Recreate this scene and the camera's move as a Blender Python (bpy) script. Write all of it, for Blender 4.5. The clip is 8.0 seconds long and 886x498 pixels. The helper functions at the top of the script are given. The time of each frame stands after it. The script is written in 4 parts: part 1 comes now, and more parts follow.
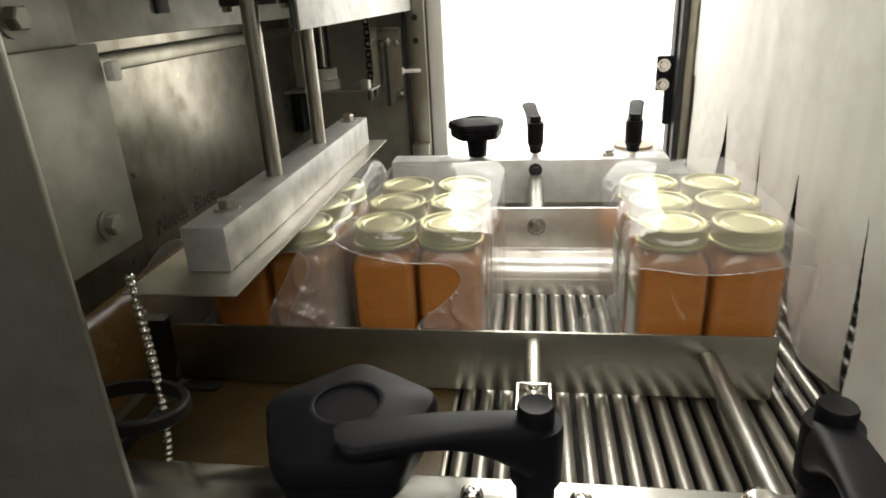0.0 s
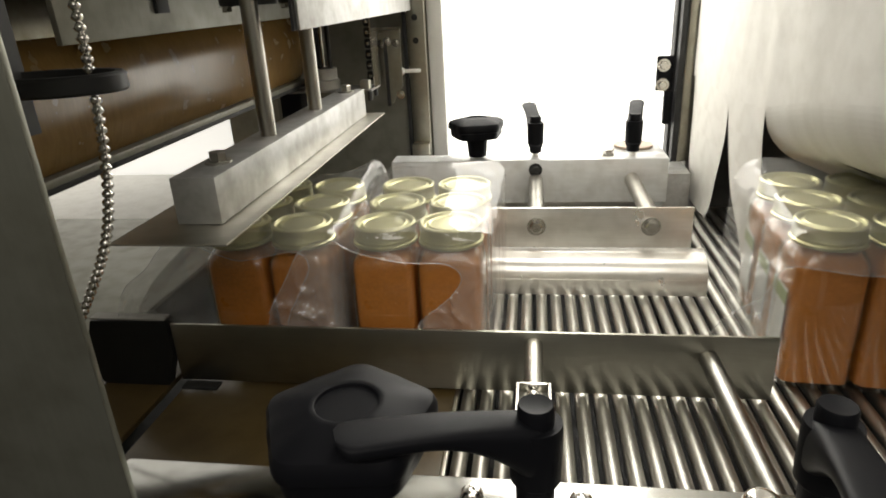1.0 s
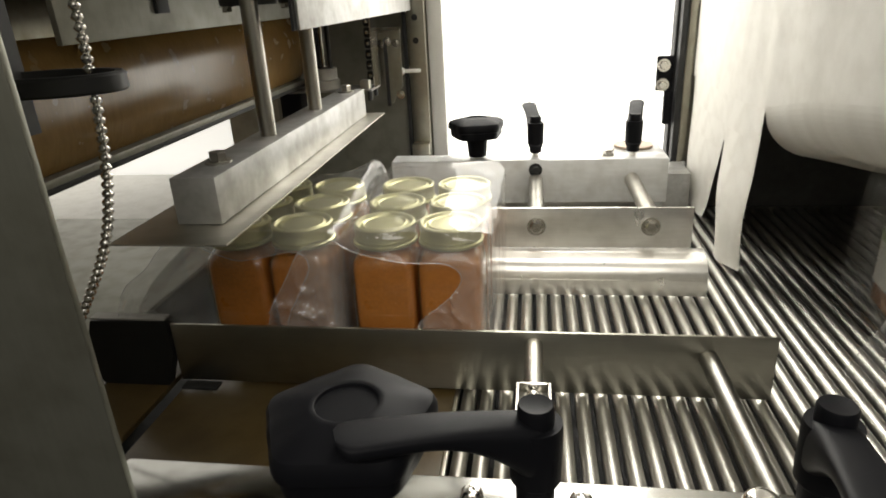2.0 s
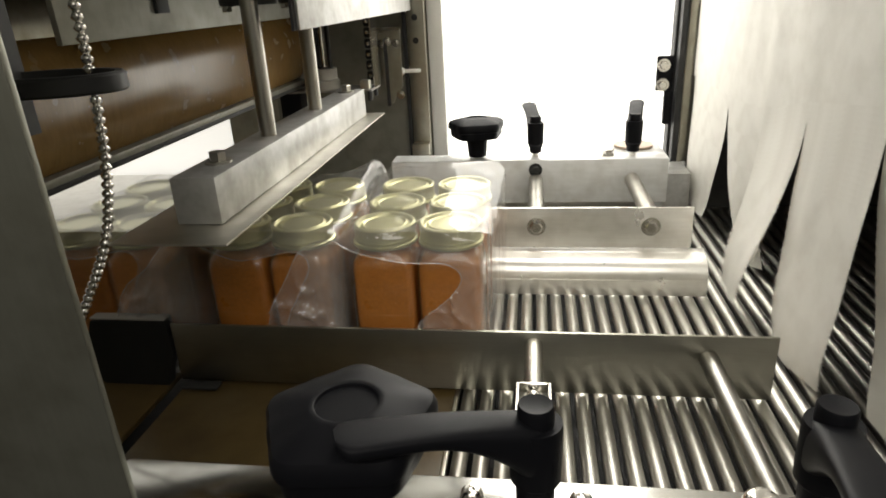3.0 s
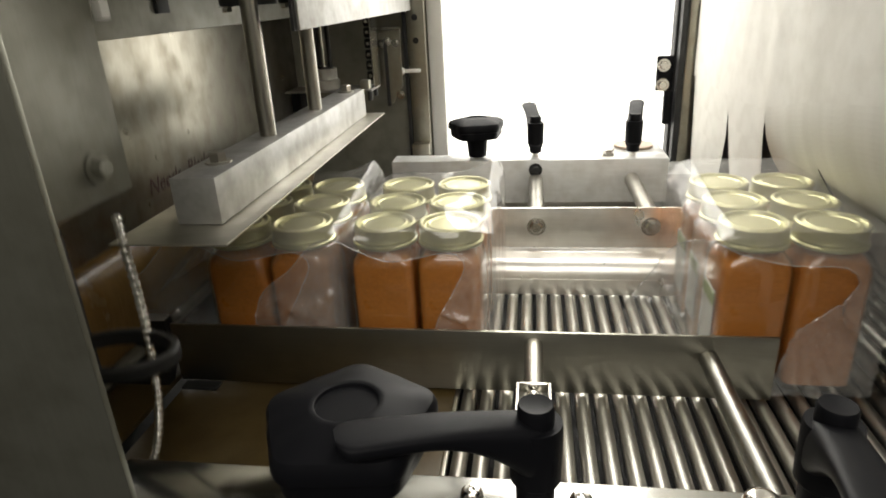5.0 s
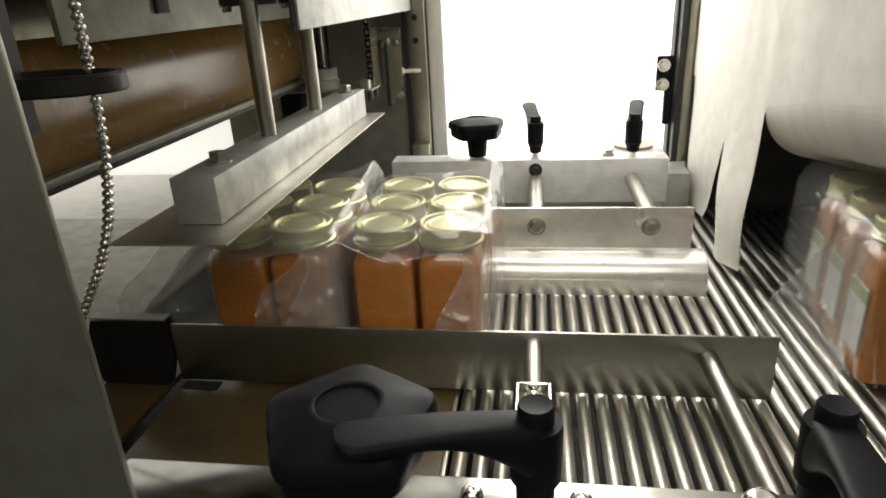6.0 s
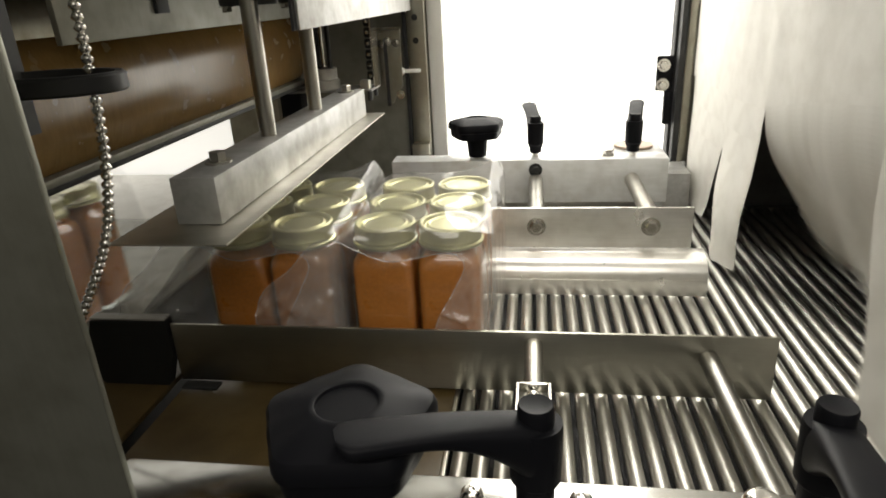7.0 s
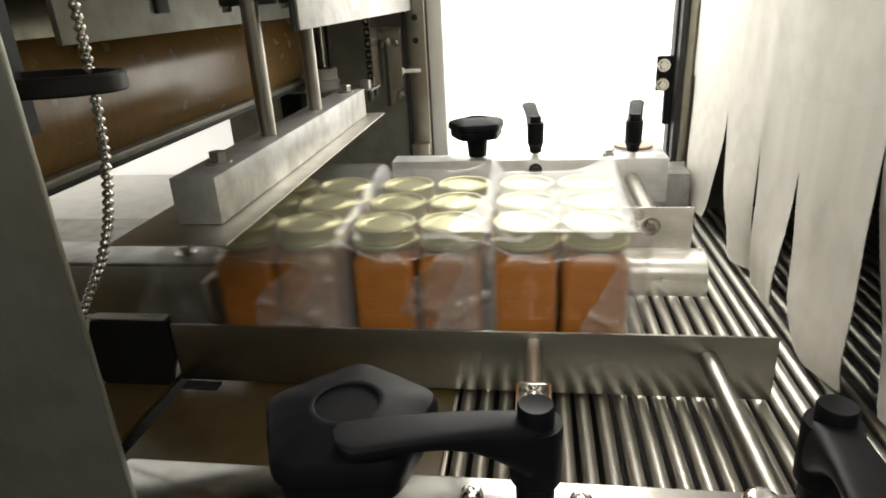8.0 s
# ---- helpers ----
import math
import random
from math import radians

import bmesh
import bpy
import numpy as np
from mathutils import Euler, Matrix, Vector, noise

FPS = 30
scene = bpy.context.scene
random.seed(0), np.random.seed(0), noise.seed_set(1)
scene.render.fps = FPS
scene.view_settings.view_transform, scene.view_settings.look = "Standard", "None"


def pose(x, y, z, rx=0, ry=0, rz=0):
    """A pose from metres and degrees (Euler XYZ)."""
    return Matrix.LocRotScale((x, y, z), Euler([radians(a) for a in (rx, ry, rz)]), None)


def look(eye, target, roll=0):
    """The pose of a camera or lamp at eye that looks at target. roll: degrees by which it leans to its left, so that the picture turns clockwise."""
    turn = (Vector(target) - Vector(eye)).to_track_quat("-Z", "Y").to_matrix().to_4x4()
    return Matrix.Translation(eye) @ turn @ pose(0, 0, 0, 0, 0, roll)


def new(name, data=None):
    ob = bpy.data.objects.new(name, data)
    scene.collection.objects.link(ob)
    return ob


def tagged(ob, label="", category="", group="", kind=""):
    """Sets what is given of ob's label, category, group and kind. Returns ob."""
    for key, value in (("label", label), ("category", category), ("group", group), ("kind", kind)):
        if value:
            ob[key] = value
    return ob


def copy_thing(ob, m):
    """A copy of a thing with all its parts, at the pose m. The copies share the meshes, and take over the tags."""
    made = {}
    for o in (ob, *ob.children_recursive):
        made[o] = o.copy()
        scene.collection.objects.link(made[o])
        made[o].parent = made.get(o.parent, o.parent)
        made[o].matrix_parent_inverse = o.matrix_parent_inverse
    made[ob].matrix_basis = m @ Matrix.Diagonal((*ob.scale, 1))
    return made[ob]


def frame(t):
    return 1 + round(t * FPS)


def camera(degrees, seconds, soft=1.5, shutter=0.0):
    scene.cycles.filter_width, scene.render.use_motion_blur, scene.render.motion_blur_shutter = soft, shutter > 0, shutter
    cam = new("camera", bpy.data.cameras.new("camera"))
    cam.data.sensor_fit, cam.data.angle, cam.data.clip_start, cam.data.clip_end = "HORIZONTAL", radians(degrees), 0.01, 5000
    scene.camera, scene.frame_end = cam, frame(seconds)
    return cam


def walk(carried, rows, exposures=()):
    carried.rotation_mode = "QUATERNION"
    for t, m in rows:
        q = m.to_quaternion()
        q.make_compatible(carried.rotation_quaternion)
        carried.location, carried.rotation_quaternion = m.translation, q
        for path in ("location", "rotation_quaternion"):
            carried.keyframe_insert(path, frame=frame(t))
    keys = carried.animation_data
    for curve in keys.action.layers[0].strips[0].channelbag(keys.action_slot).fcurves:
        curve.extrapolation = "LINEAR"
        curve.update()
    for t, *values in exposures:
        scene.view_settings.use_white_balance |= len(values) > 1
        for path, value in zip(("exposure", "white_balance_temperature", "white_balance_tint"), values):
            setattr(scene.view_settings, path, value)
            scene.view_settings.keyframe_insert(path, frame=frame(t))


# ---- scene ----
from math import sin, cos, pi, tan

# the camera stands still on a stand beside the machine; rollers' tops are z = 0, packs travel along +x
PITCH, YAW, ROLL = radians(22.034), radians(8.668), -2.987
EYE = Vector((0.0, 0.0, 0.34))
AHEAD = Vector((-sin(YAW) * cos(PITCH), cos(YAW) * cos(PITCH), -sin(PITCH)))
STAND = look(EYE, EYE + AHEAD, ROLL)
cam = camera(70.0, 8.0, soft=1.9, shutter=0.5)
walk(cam, [(0.0, STAND), (8.0, STAND)])

# ---- light ----
scene.view_settings.exposure = 0.06
world = bpy.data.worlds.new("world")
scene.world = world
world.use_nodes = True
wn = world.node_tree.nodes
wn["Background"].inputs[0].default_value = (0.9, 0.92, 1.0, 1)
wn["Background"].inputs[1].default_value = 0.05


def area(name, place, target, sx, sy, watts, colour):
    lamp = bpy.data.lights.new(name, "AREA")
    lamp.shape, lamp.size, lamp.size_y, lamp.energy, lamp.color = "RECTANGLE", sx, sy, watts, colour
    ob = new(name, lamp)
    ob.matrix_world = look(place, target)
    return ob


area("ceiling_light", (0.06, 1.0, 1.84), (0.06, 0.9, 0.0), 0.9, 0.7, 16, (1.0, 0.95, 0.86))
area("room_light", (0.1, -1.0, 1.5), (0.0, 0.5, 0.1), 2.2, 1.2, 26, (1.0, 0.95, 0.86))
# unseen fill, added to brighten the infeed belt and incoming lids
area("infeed_fill_light", (-1.35, 0.75, 1.84), (-1.2, 0.8, 0.0), 1.0, 0.6, 3.5, (1.0, 0.95, 0.86))
area("window_light", (0.04, 1.10, 0.53), (0.04, 0.45, 0.4), 0.38, 0.86, 5.2, (1.0, 0.965, 0.89))


# ---- materials ----
def material(name, colour, rough=0.5, metal=0.0, grain=0.0, scale=60.0, stretch=(1, 1, 1), bump=0.0, stain=0.0, spec=0.5, spread=0.12):
    """Plain surface with fine grain, broad stains and relief."""
    m = bpy.data.materials.new(name)
    m.use_nodes = True
    n, l = m.node_tree.nodes, m.node_tree.links
    b = n["Principled BSDF"]
    b.inputs["Metallic"].default_value = metal
    b.inputs["Specular IOR Level"].default_value = spec
    co = n.new("ShaderNodeTexCoord")
    mp = n.new("ShaderNodeMapping")
    mp.inputs["Scale"].default_value = stretch
    l.new(co.outputs["Object"], mp.inputs[0])
    fine = n.new("ShaderNodeTexNoise")
    fine.inputs["Scale"].default_value, fine.inputs["Detail"].default_value = scale * 2.5, 5
    l.new(mp.outputs[0], fine.inputs["Vector"])
    broad = n.new("ShaderNodeTexNoise")
    broad.inputs["Scale"].default_value, broad.inputs["Detail"].default_value = 38.0, 7
    l.new(co.outputs["Object"], broad.inputs["Vector"])
    mix = n.new("ShaderNodeMix")
    mix.data_type = "RGBA"
    dark = [c * (1 - grain) for c in colour]
    mix.inputs["A"].default_value, mix.inputs["B"].default_value = (*dark, 1), (*[min(1, c * (1 + grain * 0.6)) for c in colour], 1)
    l.new(fine.outputs["Fac"], mix.inputs["Factor"])
    mix2 = n.new("ShaderNodeMix")
    mix2.data_type, mix2.blend_type = "RGBA", "MULTIPLY"
    ramp = n.new("ShaderNodeMapRange")
    ramp.inputs["From Min"].default_value, ramp.inputs["From Max"].default_value = 0.42, 0.7
    ramp.inputs["To Max"].default_value = stain
    l.new(broad.outputs["Fac"], ramp.inputs["Value"])
    l.new(ramp.outputs[0], mix2.inputs["Factor"])
    l.new(mix.outputs["Result"], mix2.inputs["A"])
    mix2.inputs["B"].default_value = (0.55, 0.52, 0.46, 1)
    l.new(mix2.outputs["Result"], b.inputs["Base Color"])
    rr = n.new("ShaderNodeMapRange")
    rr.inputs["To Min"].default_value, rr.inputs["To Max"].default_value = max(0.02, rough - spread), min(1, rough + spread)
    l.new(broad.outputs["Fac"], rr.inputs["Value"])
    l.new(rr.outputs[0], b.inputs["Roughness"])
    if bump:
        bp = n.new("ShaderNodeBump")
        bp.inputs["Strength"].default_value, bp.inputs["Distance"].default_value = bump, 0.0006
        l.new(fine.outputs["Fac"], bp.inputs["Height"])
        l.new(bp.outputs[0], b.inputs["Normal"])
    return m


def glow(name, colour, strength):
    m = bpy.data.materials.new(name)
    m.use_nodes = True
    b = m.node_tree.nodes["Principled BSDF"]
    b.inputs["Base Color"].default_value = (0.8, 0.8, 0.78, 1)
    b.inputs["Emission Color"].default_value = (*colour, 1)
    b.inputs["Emission Strength"].default_value = strength
    return m


def sheer(name, tint, haze, gloss, rough, scale, bump):
    """Thin clear plastic or glass: mostly see-through, with gloss at the fold and a little haze."""
    m = bpy.data.materials.new(name)
    m.use_nodes = True
    n, l = m.node_tree.nodes, m.node_tree.links
    n.remove(n["Principled BSDF"])
    out = n["Material Output"]
    tr, gl, df = n.new("ShaderNodeBsdfTransparent"), n.new("ShaderNodeBsdfGlossy"), n.new("ShaderNodeBsdfDiffuse")
    tr.inputs[0].default_value = (*tint, 1)
    gl.inputs["Roughness"].default_value = rough
    gl.inputs[0].default_value = (1, 1, 1, 1)
    df.inputs[0].default_value = (0.85, 0.85, 0.83, 1)
    co = n.new("ShaderNodeTexCoord")
    no = n.new("ShaderNodeTexNoise")
    no.inputs["Scale"].default_value, no.inputs["Detail"].default_value = scale, 4
    l.new(co.outputs["Object"], no.inputs["Vector"])
    bp = n.new("ShaderNodeBump")
    bp.inputs["Strength"].default_value, bp.inputs["Distance"].default_value = bump, 0.004
    l.new(no.outputs["Fac"], bp.inputs["Height"])
    l.new(bp.outputs[0], gl.inputs["Normal"])
    fr = n.new("ShaderNodeLayerWeight")
    fr.inputs["Blend"].default_value = 0.5
    l.new(bp.outputs[0], fr.inputs["Normal"])
    steep = n.new("ShaderNodeMath")
    steep.operation = "POWER"
    steep.inputs[1].default_value = 3.6
    l.new(fr.outputs["Facing"], steep.inputs[0])
    gain = n.new("ShaderNodeMath")
    gain.operation, gain.use_clamp = "MULTIPLY_ADD", True
    gain.inputs[1].default_value, gain.inputs[2].default_value = gloss * 0.85, gloss * 0.07
    l.new(steep.outputs[0], gain.inputs[0])
    m1, m2 = n.new("ShaderNodeMixShader"), n.new("ShaderNodeMixShader")
    m1.inputs[0].default_value = haze
    l.new(tr.outputs[0], m1.inputs[1])
    l.new(df.outputs[0], m1.inputs[2])
    l.new(gain.outputs[0], m2.inputs[0])
    l.new(m1.outputs[0], m2.inputs[1])
    l.new(gl.outputs[0], m2.inputs[2])
    l.new(m2.outputs[0], out.inputs[0])
    return m


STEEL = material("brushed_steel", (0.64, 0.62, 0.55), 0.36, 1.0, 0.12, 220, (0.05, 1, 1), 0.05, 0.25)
# brushed steel for upright faces, with shade put in as a darker colour
STEEL_UP = material("shaded_brushed_steel_upright", (0.40, 0.385, 0.32), 0.38, 1.0, 0.12, 200, (1, 1, 0.04), 0.05, 0.4)
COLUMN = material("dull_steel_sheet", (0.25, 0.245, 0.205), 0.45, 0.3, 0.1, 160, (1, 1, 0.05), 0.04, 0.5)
# the sheet steel again for the column, its shade put in as darker colour
PILLAR = material("darkened_column_steel", (0.2, 0.2, 0.165), 0.45, 0.7, 0.1, 160, (1, 1, 0.05), 0.04, 0.5)
CHROME = material("polished_steel", (0.68, 0.66, 0.62), 0.16, 1.0, 0.06, 300, (1, 0.04, 1), 0.03, 0.1)
ROLLER = material("roller_steel", (0.5, 0.49, 0.45), 0.4, 1.0, 0.1, 260, (1, 0.05, 1), 0.02, 0.3, spread=0.08)
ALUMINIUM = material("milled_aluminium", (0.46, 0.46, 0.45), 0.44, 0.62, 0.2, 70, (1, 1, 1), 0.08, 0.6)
# back block's aluminium: the front light on it is put into a brighter colour
BACKBLOCK = material("lit_milled_aluminium", (0.80, 0.81, 0.81), 0.38, 0.3, 0.12, 70, (0.2, 1, 1), 0.06, 0.4)
# one guide steel twice: light on the back rail, shade on the front, as colour
BACKRAIL = material("lit_back_guide_steel", (0.93, 0.915, 0.87), 0.32, 0.85, 0.1, 200, (0.06, 1, 1), 0.05, 0.3)
RAIL = material("shaded_front_guide_steel", (0.42, 0.408, 0.355), 0.33, 1.0, 0.1, 220, (0.05, 1, 1), 0.015, 0.2, spread=0.06)
BAR = material("mottled_round_bar", (0.33, 0.325, 0.30), 0.32, 1.0, 0.25, 120, (1, 0.3, 1), 0.1, 0.5)
JAW = material("glossy_brown_jaw_cloth", (0.21, 0.125, 0.042), 0.24, 0.0, 0.3, 120, (1, 1, 0.12), 0.16, 0.45)
# front block's aluminium: shade and dark reflections are put into a darker base
BLOCK = material("darkened_polished_aluminium", (0.36, 0.36, 0.34), 0.17, 1.0, 0.15, 70, (0.3, 1, 1), 0.06, 0.45)
ROD = material("dull_round_bar", (0.42, 0.405, 0.36), 0.36, 1.0, 0.12, 160, (1, 1, 0.1), 0.04, 0.3)
BLACK = material("black_plastic", (0.0065, 0.0067, 0.0085), 0.46, 0.0, 0.2, 900, (1, 1, 1), 0.14, 0.1, spec=0.10)
DARK = material("dark_machine_paint", (0.02, 0.02, 0.02), 0.6, 0.0, 0.3, 60, (1, 1, 1), 0.05, 0.3)
# the dimness inside the tunnel is put into this dark wall colour
SHADE = material("shaded_tunnel_wall", (0.13, 0.128, 0.12), 0.7, 0.0, 0.3, 30, (1, 1, 1), 0.05, 0.3)
TAN = material("brown_coated_cloth", (0.10, 0.068, 0.025), 0.34, 0.0, 0.3, 300, (1, 1, 1), 0.1, 0.5)
CLOTH = material("white_curtain_cloth", (0.72, 0.705, 0.655), 0.75, 0.0, 0.06, 500, (1, 1, 1), 0.15, 0.2)
WHITE = material("white_plastic", (0.8, 0.79, 0.75), 0.5, 0.0, 0.04, 80)
GREY = material("grey_wall_paint", (0.42, 0.41, 0.38), 0.7, 0.0, 0.1, 30, stain=0.3)
ROOMWALL = material("dim_room_paint", (0.24, 0.235, 0.21), 0.8, 0.0, 0.1, 20, stain=0.3)
LIDGOLD = material("gold_lacquered_lid", (0.58, 0.56, 0.315), 0.34, 0.72, 0.03, 200, (1, 1, 1), 0.02, 0.0, spread=0.04)
FOOD = material("orange_brown_filling", (0.55, 0.205, 0.046), 0.3, 0.0, 0.4, 130, (1, 1, 1), 0.05, 0.3)
PAPER = material("white_paper_label", (0.6, 0.61, 0.58), 0.6, 0.0, 0.1, 60)
GREEN = material("green_label_print", (0.36, 0.41, 0.24), 0.6, 0.0, 0.1, 60)
STAINED = material("stained_panel_steel", (0.36, 0.343, 0.29), 0.32, 1.0, 0.12, 120, (1, 1, 0.1), 0.03, 0.75, spread=0.12)
COPPER = material("tan_disc", (0.5, 0.39, 0.30), 0.5, 0.2, 0.1, 90)
PALE = material("white_belt_plastic", (0.78, 0.77, 0.73), 0.5, 0.0, 0.1, 60, stain=0.2)
INK = material("dark_red_ink", (0.05, 0.012, 0.01), 0.6)
SEAL = material("black_rubber", (0.012, 0.012, 0.012), 0.55)
GLASS = sheer("clear_jar_glass", (0.95, 0.97, 0.94), 0.0, 1.0, 0.04, 20, 0.05)
FILM = sheer("clear_packing_film", (0.97, 0.97, 0.97), 0.12, 0.36, 0.05, 22, 0.2)
FLAP = sheer("doubled_packing_film", (0.94, 0.94, 0.94), 0.16, 1.1, 0.05, 34, 0.45)
HEM = sheer("film_cut_edge", (0.95, 0.95, 0.95), 0.45, 2.0, 0.08, 20, 0.1)
BRIGHT = glow("daylit_window_pane", (1.0, 0.965, 0.88), 2.9)
# off-white rear panel: the light on it is put in as emission
PALE_GLOW = glow("glowing_pale_pane", (1.0, 0.965, 0.89), 0.7)


# ---- shaping ----
def finish(bm, smooth=True):
    me = bpy.data.meshes.new("mesh")
    bmesh.ops.recalc_face_normals(bm, faces=bm.faces)
    bm.to_mesh(me)
    bm.free()
    if smooth:
        me.polygons.foreach_set("use_smooth", [True] * len(me.polygons))
        me.set_sharp_from_angle(angle=radians(35))
    return me


def part(name, bm, mat, parent=None, label="", at=None):
    ob = new(name, bm if isinstance(bm, bpy.types.Mesh) else finish(bm))
    if not ob.data.materials:
        ob.data.materials.append(mat)
    if parent:
        ob.parent = parent
    if at is not None:
        ob.matrix_basis = at
    if label:
        ob["label"] = label
    return ob


def thing(name, place, label, category, group="", kind=""):
    ob = new(name)
    ob.empty_display_size = 0.01
    ob.matrix_basis = place if isinstance(place, Matrix) else Matrix.Translation(place)
    return tagged(ob, label, category, group, kind)


def box(bm, x0, x1, y0, y1, z0, z1, bevel=0.0, seg=2):
    r = bmesh.ops.create_cube(bm, size=1.0, matrix=Matrix.Translation(((x0 + x1) / 2, (y0 + y1) / 2, (z0 + z1) / 2)) @ Matrix.Diagonal((x1 - x0, y1 - y0, z1 - z0, 1)))
    if bevel:
        es = list({e for v in r["verts"] for e in v.link_edges})
        bmesh.ops.bevel(bm, geom=es, offset=bevel, segments=seg, profile=0.5, affect="EDGES")
    return bm


def boxed(*a, **k):
    return box(bmesh.new(), *a, **k)


def lathe(profile, steps=32, bm=None, m=None):
    """Turned shape round z from (radius, height) pairs."""
    bm = bm or bmesh.new()
    m = m or Matrix()
    rings = []
    for r, z in profile:
        if r < 1e-6:
            rings.append([bm.verts.new(m @ Vector((0, 0, z)))])
        else:
            rings.append([bm.verts.new(m @ Vector((r * cos(2 * pi * i / steps), r * sin(2 * pi * i / steps), z))) for i in range(steps)])
    for a, b in zip(rings, rings[1:]):
        for i in range(steps):
            j = (i + 1) % steps
            if len(a) == 1 and len(b) > 1:
                bm.faces.new((a[0], b[j], b[i]))
            elif len(b) == 1 and len(a) > 1:
                bm.faces.new((a[i], a[j], b[0]))
            elif len(a) > 1:
                bm.faces.new((a[i], a[j], b[j], b[i]))
    return bm


def rod(bm, a, b, r, steps=20, chamfer=0.001):
    a, b = Vector(a), Vector(b)
    m = Matrix.Translation(a) @ (b - a).to_track_quat("Z", "Y").to_matrix().to_4x4()
    h = (b - a).length
    return lathe([(0, 0), (r - chamfer, 0), (r, chamfer), (r, h - chamfer), (r - chamfer, h), (0, h)], steps, bm, m)


def hexhead(bm, m, across, high):
    r = across / 2 / cos(pi / 6)
    return lathe([(0, 0), (r, 0), (r, high * 0.85), (r * 0.86, high), (0, high)], 6, bm, m)


def washer(bm, m, r, high):
    return lathe([(0, 0), (r, 0), (r, high), (0, high)], 24, bm, m)


def turn(place, way):
    """A pose at place whose z axis points along way."""
    return Matrix.Translation(place) @ Vector(way).to_track_quat("Z", "Y").to_matrix().to_4x4()


def tube(points, r, steps=10):
    """A round bar through the points."""
    bm = bmesh.new()
    rings = []
    pts = [Vector(p) for p in points]
    for i, p in enumerate(pts):
        d = (pts[min(i + 1, len(pts) - 1)] - pts[max(i - 1, 0)]).normalized()
        q = d.to_track_quat("Z", "Y").to_matrix()
        rings.append([bm.verts.new(p + q @ Vector((r * cos(2 * pi * k / steps), r * sin(2 * pi * k / steps), 0))) for k in range(steps)])
    for a, b in zip(rings, rings[1:]):
        for k in range(steps):
            bm.faces.new((a[k], a[(k + 1) % steps], b[(k + 1) % steps], b[k]))
    bm.faces.new(rings[0]), bm.faces.new(rings[-1])
    return bm


def bolt_part(parent, place, way, across, high, name="bolt", mat=None, label=""):
    m = turn(place, way)
    bm = bmesh.new()
    washer(bm, m, across * 0.85, high * 0.22)
    hexhead(bm, m @ Matrix.Translation((0, 0, high * 0.22)), across, high)
    return part(name, bm, mat or CHROME, parent, label)


# ---- structure ----
def structure():
    # machine bed below the rollers
    ob = part("floor", boxed(-1.6, 1.4, -0.6, 1.5, -0.12, -0.06), DARK)
    tagged(ob, "dark machine bed pan below the roller conveyor", "machine bed", kind="structure")
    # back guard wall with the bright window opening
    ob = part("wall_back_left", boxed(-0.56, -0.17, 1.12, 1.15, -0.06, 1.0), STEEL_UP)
    tagged(ob, "dull stainless steel rear machine wall", "wall", kind="structure")
    ob = part("wall_back_right", boxed(0.262, 1.4, 1.12, 1.15, -0.06, 1.0), GREY)
    tagged(ob, "grey rear wall of the heat tunnel", "wall", kind="structure")
    ob = part("wall_back_sill", boxed(-0.17, 0.262, 1.12, 1.15, -0.06, 0.02), STEEL)
    tagged(ob, "steel sill below the rear guard window", "wall", kind="structure")
    w = thing("window_1", (0, 0, 0), "bright daylit rear guard window in a pale metal frame", "window", kind="structure")
    part("pane", boxed(-0.16, 0.235, 1.135, 1.14, 0.02, 1.0), BRIGHT, w)
    part("window_frame", boxed(-0.176, -0.150, 1.105, 1.13, 0.02, 1.0, bevel=0.002), WHITE, w)
    part("window_frame", boxed(0.224, 0.236, 1.10, 1.13, 0.02, 1.0, bevel=0.002), DARK, w)
    ob = part("wall_left", boxed(-1.6, -1.57, -0.6, 1.5, -0.12, 1.2), GREY)
    tagged(ob, "plain grey wall at the infeed end", "wall", kind="structure")
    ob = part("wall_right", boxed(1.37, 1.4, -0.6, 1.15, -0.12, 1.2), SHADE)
    tagged(ob, "far end of the heat tunnel, shade put into its colour", "wall", kind="structure")
    # pale panel that glows in place of light on it, and brightens the belt
    w = thing("pale_panel", (0, 0, 0), "off-white panel behind the infeed side, its brightness added as glow", "window", kind="structure")
    part("pane", boxed(-1.57, -0.56, 1.3, 1.31, -0.12, 0.7), PALE_GLOW, w)
    part("window_frame", boxed(-0.575, -0.56, 1.27, 1.3, -0.12, 0.7), DARK, w)


def room():
    """The packing room round the machine."""
    for name, b in (("wall_room_near", (-2.4, 2.4, -1.64, -1.6, -0.95, 1.9)), ("wall_room_west", (-2.44, -2.4, -1.64, 1.9, -0.95, 1.9)), ("wall_room_east", (2.4, 2.44, -1.64, 1.9, -0.95, 1.9)), ("wall_room_far", (-2.44, 2.44, 1.9, 1.94, -0.95, 1.9))):
        tagged(part(name, boxed(*b), ROOMWALL), "plain grey painted wall of the packing room", "wall", kind="structure")
    tagged(part("ceiling", boxed(-2.44, 2.44, -1.64, 1.94, 1.9, 1.94), ROOMWALL), "plain dim ceiling of the packing room", "ceiling", kind="structure")
    tagged(part("ground", boxed(-2.44, 2.44, -1.64, 1.94, -0.99, -0.95), ROOMWALL), "grey concrete floor of the packing room", "floor", kind="structure")
    # unseen sheet, added to keep the ceiling lamp off the seal head
    tagged(part("shading_roof", boxed(-0.62, -0.06, 0.1, 1.3, 0.62, 0.64), COLUMN), "unseen steel sheet added to shade the seal head", "machine roof", kind="structure")


